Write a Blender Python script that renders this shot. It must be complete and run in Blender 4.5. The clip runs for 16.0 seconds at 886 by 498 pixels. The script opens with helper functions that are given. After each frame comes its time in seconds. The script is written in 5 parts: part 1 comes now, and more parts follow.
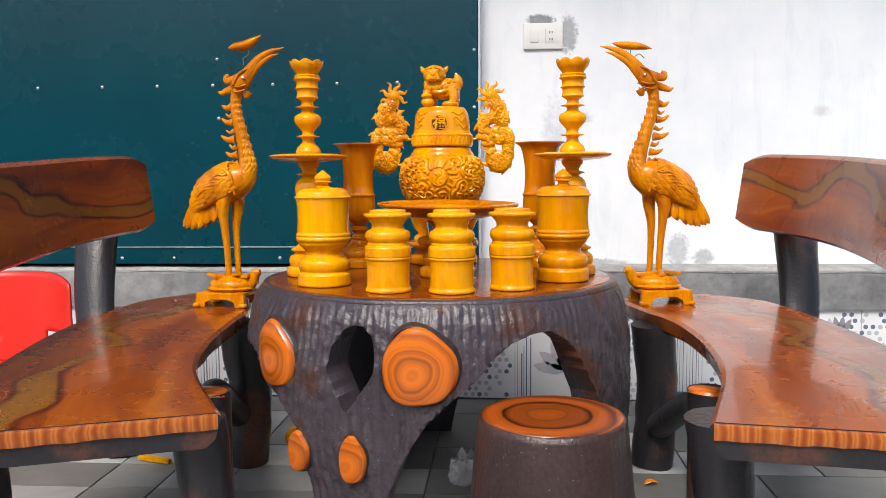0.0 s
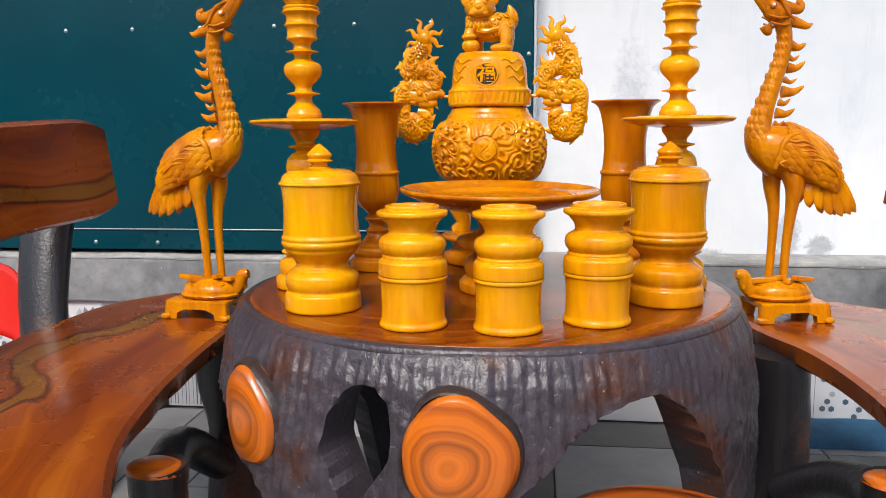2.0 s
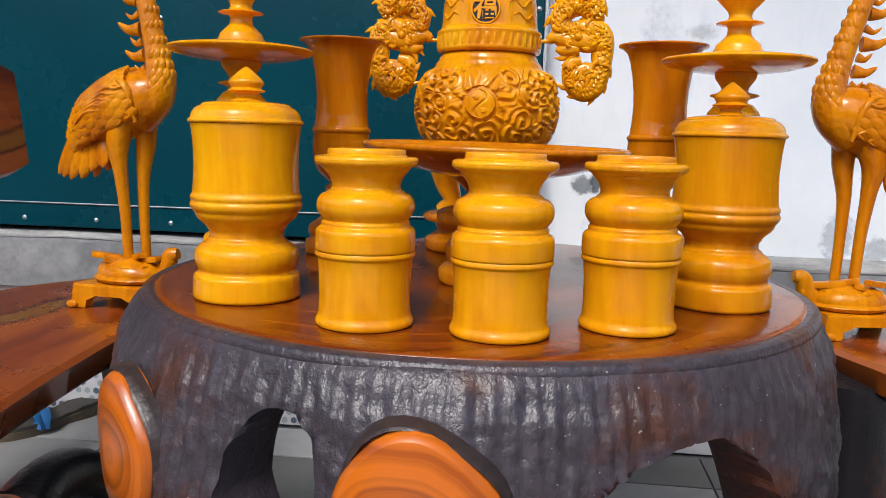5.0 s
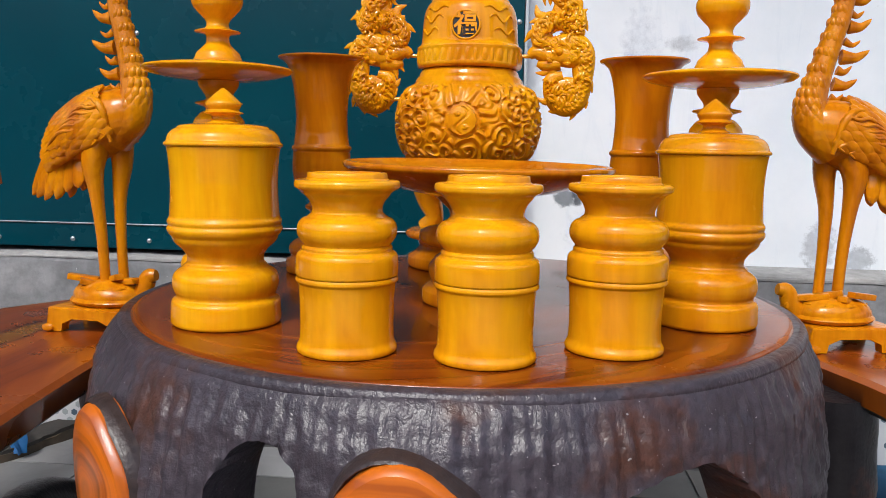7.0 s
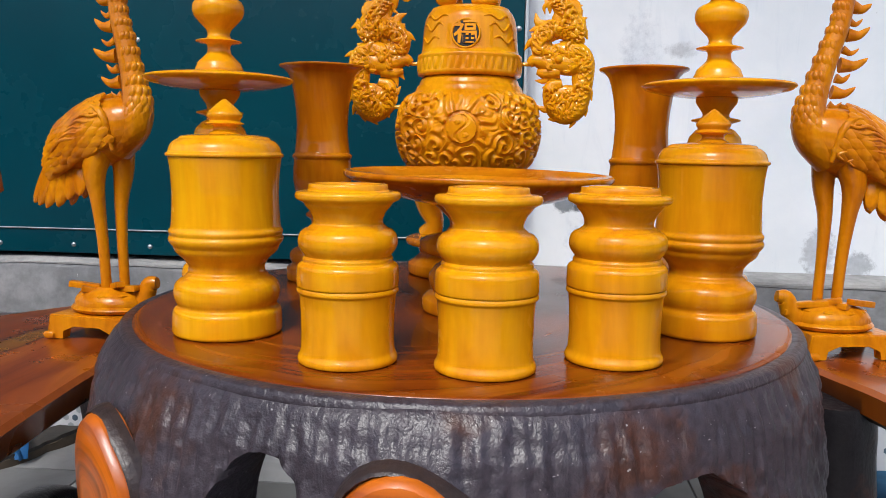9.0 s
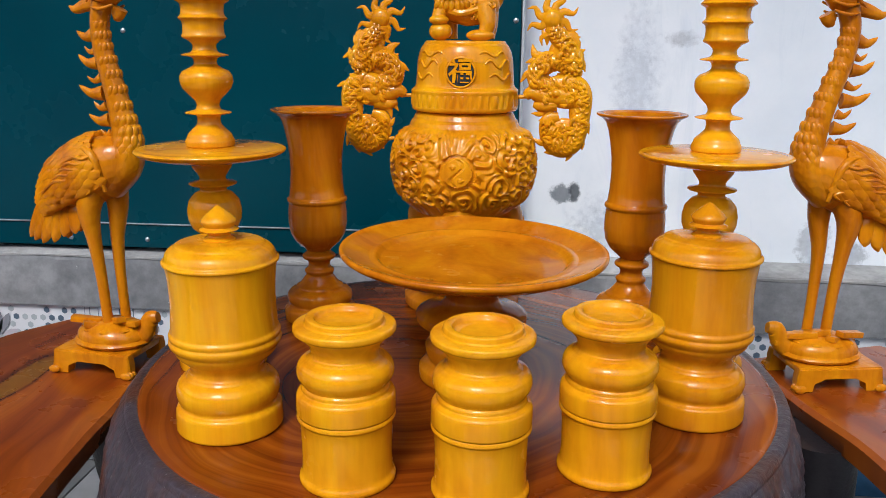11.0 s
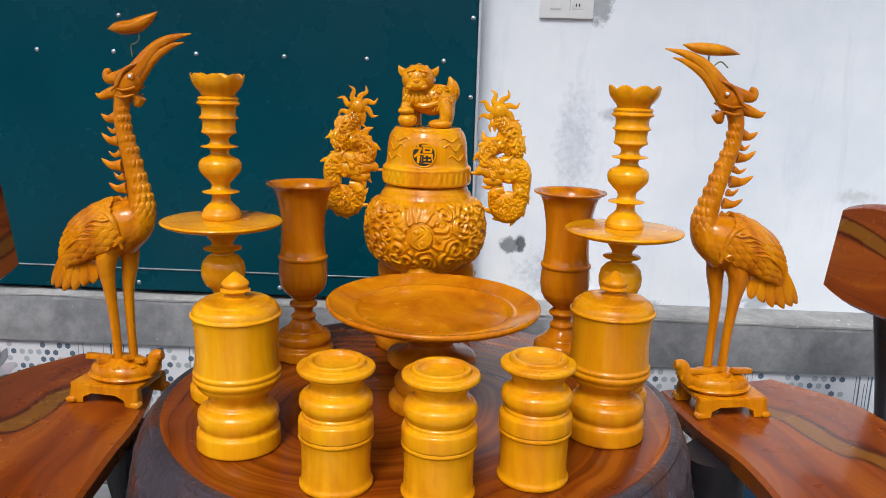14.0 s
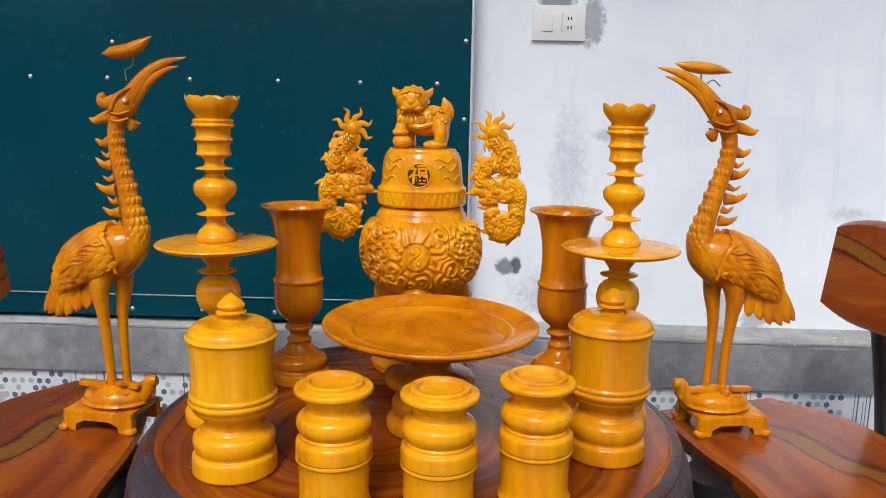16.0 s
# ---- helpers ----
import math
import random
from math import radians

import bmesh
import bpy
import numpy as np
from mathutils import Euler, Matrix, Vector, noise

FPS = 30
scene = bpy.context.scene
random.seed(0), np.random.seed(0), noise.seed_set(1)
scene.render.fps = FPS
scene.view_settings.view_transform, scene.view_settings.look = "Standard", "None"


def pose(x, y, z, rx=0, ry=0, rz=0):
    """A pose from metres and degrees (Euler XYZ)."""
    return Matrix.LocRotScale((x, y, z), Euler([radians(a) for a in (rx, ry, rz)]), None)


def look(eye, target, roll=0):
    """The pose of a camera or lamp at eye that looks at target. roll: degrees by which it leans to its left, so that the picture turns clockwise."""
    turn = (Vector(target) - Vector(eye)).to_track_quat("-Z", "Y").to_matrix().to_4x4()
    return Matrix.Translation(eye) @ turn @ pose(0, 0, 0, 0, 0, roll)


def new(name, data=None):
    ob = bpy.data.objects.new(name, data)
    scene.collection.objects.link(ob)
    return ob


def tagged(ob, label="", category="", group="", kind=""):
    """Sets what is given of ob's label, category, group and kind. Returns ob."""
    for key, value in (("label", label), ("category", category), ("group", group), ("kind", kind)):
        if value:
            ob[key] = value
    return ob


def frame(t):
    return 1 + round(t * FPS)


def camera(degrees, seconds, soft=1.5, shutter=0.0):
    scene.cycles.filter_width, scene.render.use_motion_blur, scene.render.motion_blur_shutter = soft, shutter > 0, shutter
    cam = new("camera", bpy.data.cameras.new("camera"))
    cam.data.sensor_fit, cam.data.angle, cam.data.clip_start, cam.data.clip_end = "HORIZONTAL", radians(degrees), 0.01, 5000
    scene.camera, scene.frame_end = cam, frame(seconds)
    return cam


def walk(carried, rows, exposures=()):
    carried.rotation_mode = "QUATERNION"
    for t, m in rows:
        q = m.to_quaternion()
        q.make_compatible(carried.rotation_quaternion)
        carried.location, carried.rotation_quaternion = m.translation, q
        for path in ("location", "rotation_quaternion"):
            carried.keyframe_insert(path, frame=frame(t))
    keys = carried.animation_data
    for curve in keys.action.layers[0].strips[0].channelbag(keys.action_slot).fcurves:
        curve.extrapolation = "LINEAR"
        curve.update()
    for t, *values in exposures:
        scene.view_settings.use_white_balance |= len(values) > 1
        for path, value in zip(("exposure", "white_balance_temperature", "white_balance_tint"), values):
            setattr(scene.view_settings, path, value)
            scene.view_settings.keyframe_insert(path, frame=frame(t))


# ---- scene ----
cam = camera(58.0, 16.0, soft=0.8)
PATH = [
    (0, (0.1360, -1.7816, 0.6993), (-0.0090, 0.2052, 0.5247), -0.4),
    (0.5, (0.1370, -1.7438, 0.6885), (-0.0020, 0.2454, 0.5338), -0.2),
    (1, (0.1760, -1.6858, 0.7353), (0.0070, 0.3002, 0.5747), -0.2),
    (1.5, (0.1810, -1.5728, 0.7379), (-0.0660, 0.4039, 0.5565), -0.3),
    (2, (0.0800, -1.2838, 0.7319), (-0.1540, 0.6806, 0.4437), -0.4),
    (2.2, (0.0850, -1.1871, 0.7169), (-0.1740, 0.7730, 0.4157), -0.4),
    (2.5, (0.1140, -1.0565, 0.6971), (-0.2110, 0.8914, 0.3863), -0.3),
    (3, (0.0610, -0.9283, 0.6604), (-0.2840, 1.0201, 0.3696), 1.2),
    (3.5, (0.0460, -0.9425, 0.6467), (-0.2940, 1.0092, 0.3748), 1.3),
    (4, (0.0660, -0.9824, 0.6536), (-0.2430, 0.9743, 0.3785), 1.7),
    (4.5, (0.0760, -0.9854, 0.6516), (-0.1900, 0.9772, 0.3765), 1.8),
    (7, (0.0730, -0.9702, 0.6653), (-0.1220, 1.0040, 0.4139), 1.0),
    (7.5, (0.0730, -0.9731, 0.6664), (-0.1170, 1.0021, 0.4179), 0.9),
    (8, (0.0690, -0.9751, 0.6704), (-0.1180, 1.0013, 0.4280), 0.9),
    (8.2, (0.0700, -0.9761, 0.6684), (-0.1200, 1.0003, 0.4290), 0.9),
    (10.3, (0.0740, -0.9174, 0.7502), (-0.1230, 1.0428, 0.4021), 0.8),
    (10.5, (0.0740, -0.9003, 0.8009), (-0.1210, 1.0443, 0.3791), 0.6),
    (11, (0.0700, -0.9439, 0.8698), (-0.1120, 0.9841, 0.3723), 0.5),
    (11.5, (0.0650, -0.9479, 0.8669), (-0.0910, 0.9788, 0.3544), 0.7),
    (12, (0.0700, -0.9707, 0.8774), (-0.0600, 0.9580, 0.3649), 0.8),
    (12.5, (0.0670, -1.0093, 0.8982), (-0.0520, 0.9312, 0.4254), 1.1),
    (13, (0.0660, -1.0656, 0.9334), (-0.0400, 0.8793, 0.4785), 1.5),
    (13.5, (0.0720, -1.1261, 0.9576), (-0.0180, 0.8232, 0.5217), 1.6),
    (14, (0.0760, -1.1570, 0.9613), (-0.0010, 0.7965, 0.5353), 1.7),
    (14.5, (0.0700, -1.1590, 0.9593), (-0.0070, 0.7967, 0.5433), 1.7),
    (15, (0.0750, -1.1582, 0.9513), (0.0020, 0.8010, 0.5572), 1.4),
    (15.5, (0.0790, -1.1524, 0.9442), (0.0110, 0.8102, 0.5670), 1.2),
    (16, (0.0720, -1.1542, 0.9512), (0.0090, 0.8117, 0.5900), 1.1),
]
walk(cam, [(t, look(eye, target, roll)) for t, eye, target, roll in PATH],
     [(0, 0.68, 6450, 9), (1.5, 0.66, 6400, 9), (3, 0.46, 6150, 9), (4.5, 0.40, 6100, 9), (8, 0.38, 6100, 9), (11, 0.22, 5850, 8), (13, 0.25, 5980, 8), (16, 0.29, 6040, 8)])

# ---- world and light ----
world = bpy.data.worlds.new("sky")
scene.world = world
world.use_nodes = True
wn = world.node_tree.nodes
sky = wn.new("ShaderNodeTexSky")
sky.sky_type, sky.sun_disc = "NISHITA", False
sky.sun_elevation, sky.sun_rotation = radians(52), radians(190)
sky.air_density, sky.dust_density = 1.0, 4.0
world.node_tree.links.new(sky.outputs[0], wn["Background"].inputs[0])
wn["Background"].inputs[1].default_value = 0.15
sun = new("sun", bpy.data.lights.new("sun", "SUN"))
sun.data.energy, sun.data.angle, sun.data.color = 1.6, radians(17), (1.0, 0.97, 0.92)
sun.matrix_world = look((-0.8, -3.0, 4.0), (0, 0, 0.4))


# ---- materials ----
def material(name, colour, rough=0.5, metal=0.0, coat=0.0):
    m = bpy.data.materials.new(name)
    m.use_nodes = True
    b = m.node_tree.nodes["Principled BSDF"]
    b.inputs["Base Color"].default_value = (*colour, 1)
    b.inputs["Roughness"].default_value = rough
    b.inputs["Metallic"].default_value = metal
    b.inputs["Coat Weight"].default_value = coat
    b.inputs["Coat Roughness"].default_value = 0.05
    return m


class Nodes:
    """Short hand for one material's node tree."""

    def __init__(self, m):
        self.t = m.node_tree
        self.b = self.t.nodes["Principled BSDF"]

    def add(self, kind, **values):
        n = self.t.nodes.new(kind)
        for key, v in values.items():
            if key in n.inputs:
                n.inputs[key].default_value = v
        return n

    def link(self, a, b):
        self.t.links.new(a, b)

    def coords(self, scale, out="Object"):
        tc = self.t.nodes.new("ShaderNodeTexCoord")
        mp = self.t.nodes.new("ShaderNodeMapping")
        mp.inputs["Scale"].default_value = scale
        self.link(tc.outputs[out], mp.inputs["Vector"])
        return mp.outputs[0]

    def noise(self, vec, scale, detail=4.0, rough=0.55, distort=0.0):
        n = self.add("ShaderNodeTexNoise", Scale=scale, Detail=detail, Roughness=rough, Distortion=distort)
        if vec is not None:
            self.link(vec, n.inputs["Vector"])
        return n.outputs["Fac"]

    def ramp(self, fac, stops):
        r = self.t.nodes.new("ShaderNodeValToRGB")
        els = r.color_ramp.elements
        while len(els) < len(stops):
            els.new(0.5)
        for e, (p, c) in zip(els, stops):
            e.position, e.color = p, (*c, 1)
        self.link(fac, r.inputs[0])
        return r.outputs[0]

    def mix(self, fac, a, b, blend="MIX"):
        n = self.t.nodes.new("ShaderNodeMix")
        n.data_type, n.blend_type = "RGBA", blend
        for sock, v in ((n.inputs[0], fac), (n.inputs[6], a), (n.inputs[7], b)):
            if isinstance(v, (int, float)):
                sock.default_value = v
            elif isinstance(v, tuple):
                sock.default_value = (*v, 1)
            else:
                self.link(v, sock)
        return n.outputs[2]

    def bump(self, height, strength=0.3, dist=0.002):
        n = self.add("ShaderNodeBump", Strength=strength, Distance=dist)
        self.link(height, n.inputs["Height"])
        self.link(n.outputs[0], self.b.inputs["Normal"])
        return n

    def colour(self, sock):
        self.link(sock, self.b.inputs["Base Color"])

    def rough(self, fac, lo, hi):
        m = self.add("ShaderNodeMapRange")
        m.inputs["To Min"].default_value, m.inputs["To Max"].default_value = lo, hi
        self.link(fac, m.inputs["Value"])
        self.link(m.outputs[0], self.b.inputs["Roughness"])

    def random(self):
        return self.t.nodes.new("ShaderNodeObjectInfo").outputs["Random"]


def lacquered(name, dark, mid, light, carve=0.0, carve_scale=60.0, rough=0.22, band=(9, 9, 1.8)):
    """Varnished jackfruit wood: long grain, paler and darker streaks, a clear coat."""
    m = material(name, mid, rough, 0, 0.5)
    n = Nodes(m)
    n.b.inputs["Specular IOR Level"].default_value = 0.05
    n.b.inputs["Coat Roughness"].default_value = 0.03
    v = n.coords(band)
    streak = n.noise(v, 1.0, 5, 0.6, 1.2)
    fine = n.noise(n.coords((band[0] * 14, band[1] * 14, band[2] * 5)), 1.0, 3, 0.6)
    base = n.ramp(streak, [(0.28, dark), (0.47, mid), (0.70, light)])
    tone = n.noise(n.coords((band[0] * 0.5, band[1] * 0.5, band[2] * 1.5)), 1.0, 2, 0.5)
    base = n.mix(0.35, base, n.ramp(tone, [(0.36, (0.88, 0.72, 0.5)), (0.56, (1, 1, 1))]), "MULTIPLY")
    fleck = n.ramp(fine, [(0.35, (0.72, 0.66, 0.6)), (0.6, (1, 1, 1))])
    n.colour(n.mix(0.25, base, fleck, "MULTIPLY"))
    n.rough(n.noise(n.coords((30, 30, 30)), 1.0), rough - 0.06, rough + 0.12)
    if carve:
        vor = n.add("ShaderNodeTexVoronoi", Scale=carve_scale)
        vor.feature = "SMOOTH_F1"
        n.link(n.coords((1, 1, 1)), vor.inputs["Vector"])
        n.bump(vor.outputs["Distance"], carve, 0.006)
    else:
        n.bump(fine, 0.05, 0.001)
    return m


GOLD = lacquered("yellow_lacquered_wood", (0.52, 0.150, 0.0003), (0.76, 0.318, 0.0004), (0.88, 0.460, 0.0006))
HONEY = lacquered("honey_lacquered_wood", (0.40, 0.108, 0.0003), (0.62, 0.230, 0.0004), (0.76, 0.36, 0.0006))
AMBER = lacquered("amber_lacquered_wood", (0.30, 0.066, 0.0003), (0.52, 0.160, 0.0004), (0.67, 0.262, 0.0006))
CARVED = lacquered("carved_lacquered_wood", (0.46, 0.138, 0.0003), (0.68, 0.268, 0.0004), (0.80, 0.38, 0.0006), 0.3, 90)
CRANE = lacquered("carved_crane_wood", (0.36, 0.080, 0.0004), (0.60, 0.205, 0.0004), (0.76, 0.33, 0.0006), 0.22, 130, 0.28)


def painted_grain(name, axis_scale, dark, mid, light, vein=True):
    """Cement painted as a polished plank: flowing orange-brown grain with ochre veins."""
    m = material(name, mid, 0.25, 0, 0.3)
    n = Nodes(m)
    n.b.inputs["Specular IOR Level"].default_value = 0.2
    v = n.coords(axis_scale)
    warp = n.noise(v, 1.3, 3, 0.5, 1.5)
    wave = n.add("ShaderNodeTexWave", Scale=1.1, Distortion=9.0, Detail=3.0)
    wave.bands_direction = "X"
    wave.inputs["Detail Scale"].default_value = 0.7
    n.link(v, wave.inputs["Vector"])
    base = n.ramp(wave.outputs["Fac"], [(0.0, dark), (0.45, mid), (0.8, light), (1.0, mid)])
    fine = n.noise(n.coords((axis_scale[0] * 12, axis_scale[1] * 5, 20)), 1.0, 4, 0.65)
    base = n.mix(0.5, base, n.ramp(fine, [(0.3, (0.6, 0.5, 0.45)), (0.62, (1, 1, 1))]), "MULTIPLY")
    if vein:
        mask = n.ramp(warp, [(0.56, (0, 0, 0)), (0.6, (1, 1, 1))])
        edge = n.ramp(warp, [(0.545, (1, 1, 1)), (0.565, (0.25, 0.2, 0.15)), (0.59, (1, 1, 1))])
        base = n.mix(mask, base, (0.36, 0.16, 0.02))
        base = n.mix(1.0, base, edge, "MULTIPLY")
    n.colour(base)
    n.rough(n.noise(n.coords((9, 9, 9)), 1.0, 5), 0.16, 0.42)
    n.bump(fine, 0.08, 0.001)
    return m


def bench_paint():
    """Orange-brown painted grain that runs along the bench, with one winding ochre vein outlined in dark."""
    m = material("painted_bench_top", (0.36, 0.09, 0.02), 0.25, 0, 0.3)
    n = Nodes(m)
    n.b.inputs["Specular IOR Level"].default_value = 0.25
    v = n.coords((1, 1, 1), "UV")
    bend = n.add("ShaderNodeTexNoise", Scale=2.6, Detail=2.0)
    n.link(v, bend.inputs["Vector"])
    wv = n.t.nodes.new("ShaderNodeMixRGB")
    wv.inputs[0].default_value = 0.30
    n.link(v, wv.inputs[1])
    n.link(bend.outputs["Color"], wv.inputs[2])
    st = n.t.nodes.new("ShaderNodeMapping")
    st.inputs["Scale"].default_value = (7, 1.0, 1)
    n.link(wv.outputs[0], st.inputs["Vector"])
    streak = n.noise(st.outputs[0], 1.0, 4, 0.55, 0.6)
    base = n.ramp(streak, [(0.28, (0.075, 0.012, 0.002)), (0.38, (0.185, 0.032, 0.003)), (0.52, (0.30, 0.064, 0.004)), (0.70, (0.40, 0.112, 0.007))])
    fm = n.t.nodes.new("ShaderNodeMapping")
    fm.inputs["Scale"].default_value = (90, 9, 1)
    n.link(wv.outputs[0], fm.inputs["Vector"])
    fine = n.noise(fm.outputs[0], 1.0, 3, 0.6)
    base = n.mix(0.35, base, n.ramp(fine, [(0.3, (0.55, 0.45, 0.4)), (0.62, (1, 1, 1))]), "MULTIPLY")
    sx = n.t.nodes.new("ShaderNodeSeparateXYZ")
    n.link(wv.outputs[0], sx.inputs[0])
    wave = n.add("ShaderNodeTexNoise", Scale=2.2, Detail=1.0)
    wave.noise_dimensions = "1D"
    n.link(sx.outputs["Y"], wave.inputs["W"])
    sub = n.t.nodes.new("ShaderNodeMath")
    sub.operation = "SUBTRACT"
    n.link(sx.outputs["X"], sub.inputs[0])
    n.link(wave.outputs["Fac"], sub.inputs[1])
    ab = n.t.nodes.new("ShaderNodeMath")
    ab.operation = "ABSOLUTE"
    n.link(sub.outputs[0], ab.inputs[0])
    vein = n.ramp(ab.outputs[0], [(0.035, (1, 1, 1)), (0.046, (0, 0, 0))])
    rimd = n.ramp(ab.outputs[0], [(0.034, (1, 1, 1)), (0.048, (0.25, 0.18, 0.14)), (0.068, (1, 1, 1))])
    base = n.mix(vein, base, n.mix(streak, (0.27, 0.10, 0.006), (0.16, 0.055, 0.004)))
    n.colour(n.mix(1.0, base, rimd, "MULTIPLY"))
    n.rough(n.noise(n.coords((9, 9, 9)), 1.0, 5), 0.16, 0.40)
    n.bump(fine, 0.05, 0.001)
    return m


SEAT = bench_paint()


def turned_top():
    """Orange-brown painted top with fine wavering rings, wiped unevenly and glossy."""
    m = material("painted_table_top", (0.22, 0.05, 0.003), 0.22, 0, 0.3)
    n = Nodes(m)
    n.b.inputs["Specular IOR Level"].default_value = 0.2
    v = n.coords((1, 1, 0.01))
    bend = n.add("ShaderNodeTexNoise", Scale=2.4, Detail=3.0)
    n.link(v, bend.inputs["Vector"])
    wob = n.t.nodes.new("ShaderNodeMixRGB")
    wob.inputs[0].default_value = 0.10
    n.link(v, wob.inputs[1])
    n.link(bend.outputs["Color"], wob.inputs[2])
    ln = n.t.nodes.new("ShaderNodeVectorMath")
    ln.operation = "LENGTH"
    n.link(wob.outputs[0], ln.inputs[0])
    ring = n.add("ShaderNodeTexNoise", Scale=42.0, Detail=4.0, Roughness=0.62)
    ring.noise_dimensions = "1D"
    n.link(ln.outputs["Value"], ring.inputs["W"])
    broad = n.noise(v, 5.0, 4, 0.6, 0.6)
    base = n.ramp(ring.outputs["Fac"], [(0.30, (0.115, 0.019, 0.002)), (0.48, (0.205, 0.043, 0.002)), (0.68, (0.30, 0.078, 0.004))])
    base = n.mix(0.6, base, n.ramp(broad, [(0.34, (0.62, 0.5, 0.45)), (0.62, (1.1, 1.05, 1.0))]), "MULTIPLY")
    n.colour(base)
    n.rough(n.noise(v, 9, 5), 0.14, 0.36)
    n.bump(ring.outputs["Fac"], 0.06, 0.001)
    return m


TOP = turned_top()


def bark(name, ridges=True, tint=(0.050, 0.041, 0.050)):
    """Dark painted cement bark: upright ridges, pits, red-brown rubbed patches, a slight gloss."""
    m = material(name, tint, 0.5)
    n = Nodes(m)
    v = n.coords((1, 1, 1))
    big = n.noise(v, 6, 5, 0.6)
    pit = n.noise(v, 140, 3, 0.6)
    base = n.ramp(big, [(0.35, tuple(c * 0.7 for c in tint)), (0.55, tint), (0.62, (0.06, 0.026, 0.018)), (0.75, (0.10, 0.03, 0.014))])
    base = n.mix(0.6, base, n.ramp(pit, [(0.3, (0.45, 0.45, 0.5)), (0.6, (1.3, 1.25, 1.25))]), "MULTIPLY")
    # Pale flecks in the colour stand for the glints on the rough ridges.
    fleck = n.noise(v, 260, 1, 0.5)
    if ridges:
        base = n.mix(n.ramp(fleck, [(0.755, (0, 0, 0)), (0.775, (1, 1, 1))]), base, (0.30, 0.28, 0.28))
    n.colour(base)
    n.rough(pit, 0.22, 0.48)
    ridge = n.noise(n.coords((60, 60, 5)), 1.0, 4, 0.6, 0.4)
    h = n.mix(0.4, ridge, pit)
    n.bump(h, 0.6 if ridges else 0.35, 0.006)
    return m


BARK = bark("painted_cement_bark")
DARKBARK = bark("dark_cement_trunk", False, (0.016, 0.0145, 0.017))
KNOTSHADE = bark("brown_knot_shade", False, (0.045, 0.030, 0.027))
STOOLBARK = bark("brown_stool_bark", True, (0.045, 0.027, 0.025))


def rings(name, centre, wide=26.0, low=(0.26, 0.060, 0.005), stops=((0.0, 0.3), (0.04, 0.5), (0.075, 0.9), (0.255, 0.95), (0.29, 0.5), (0.32, 0.97))):
    """A sawn end painted with growth rings around the middle of the object."""
    m = material(name, centre, 0.35, 0, 0.25)
    n = Nodes(m)
    tc = n.coords((1, 1, 1))
    ln = n.t.nodes.new("ShaderNodeVectorMath")
    ln.operation = "LENGTH"
    wob = n.t.nodes.new("ShaderNodeMixRGB")
    nz = n.add("ShaderNodeTexNoise", Scale=14.0, Detail=2.0)
    n.link(tc, nz.inputs["Vector"])
    wob.inputs[0].default_value = 0.018
    n.link(tc, wob.inputs[1])
    n.link(nz.outputs["Color"], wob.inputs[2])
    n.link(wob.outputs[0], ln.inputs[0])
    mul = n.t.nodes.new("ShaderNodeMath")
    mul.operation = "MULTIPLY"
    mul.inputs[1].default_value = wide
    n.link(ln.outputs["Value"], mul.inputs[0])
    sep = n.add("ShaderNodeTexNoise", Scale=9.0, Detail=3.0)
    sep.noise_dimensions = "1D"
    n.link(mul.outputs[0], sep.inputs["W"])
    base = n.ramp(sep.outputs["Fac"], [(0.36, low), (0.5, centre), (0.68, tuple(min(1, c * 1.25) for c in centre))])
    ringed = n.ramp(mul.outputs[0], [(p, (k, k * 0.94, k * 0.9)) for p, k in stops])
    n.colour(n.mix(1.0, base, ringed, "MULTIPLY"))
    n.bump(sep.outputs["Fac"], 0.15, 0.002)
    return m


KNOT = rings("painted_knot_rings", (0.55, 0.135, 0.004), 9.0, (0.36, 0.078, 0.004))
SAWN = painted_grain("sawn_edge", (16, 16, 3), (0.24, 0.05, 0.010), (0.34, 0.09, 0.016), (0.42, 0.15, 0.035), False)
STOOLTOP = rings("painted_stool_rings", (0.34, 0.075, 0.008), 5.5, (0.09, 0.018, 0.003), ((0.0, 0.4), (0.06, 0.9), (0.15, 0.8), (0.19, 0.35), (0.24, 0.9), (0.36, 0.75), (0.40, 0.4), (0.45, 1.0)))


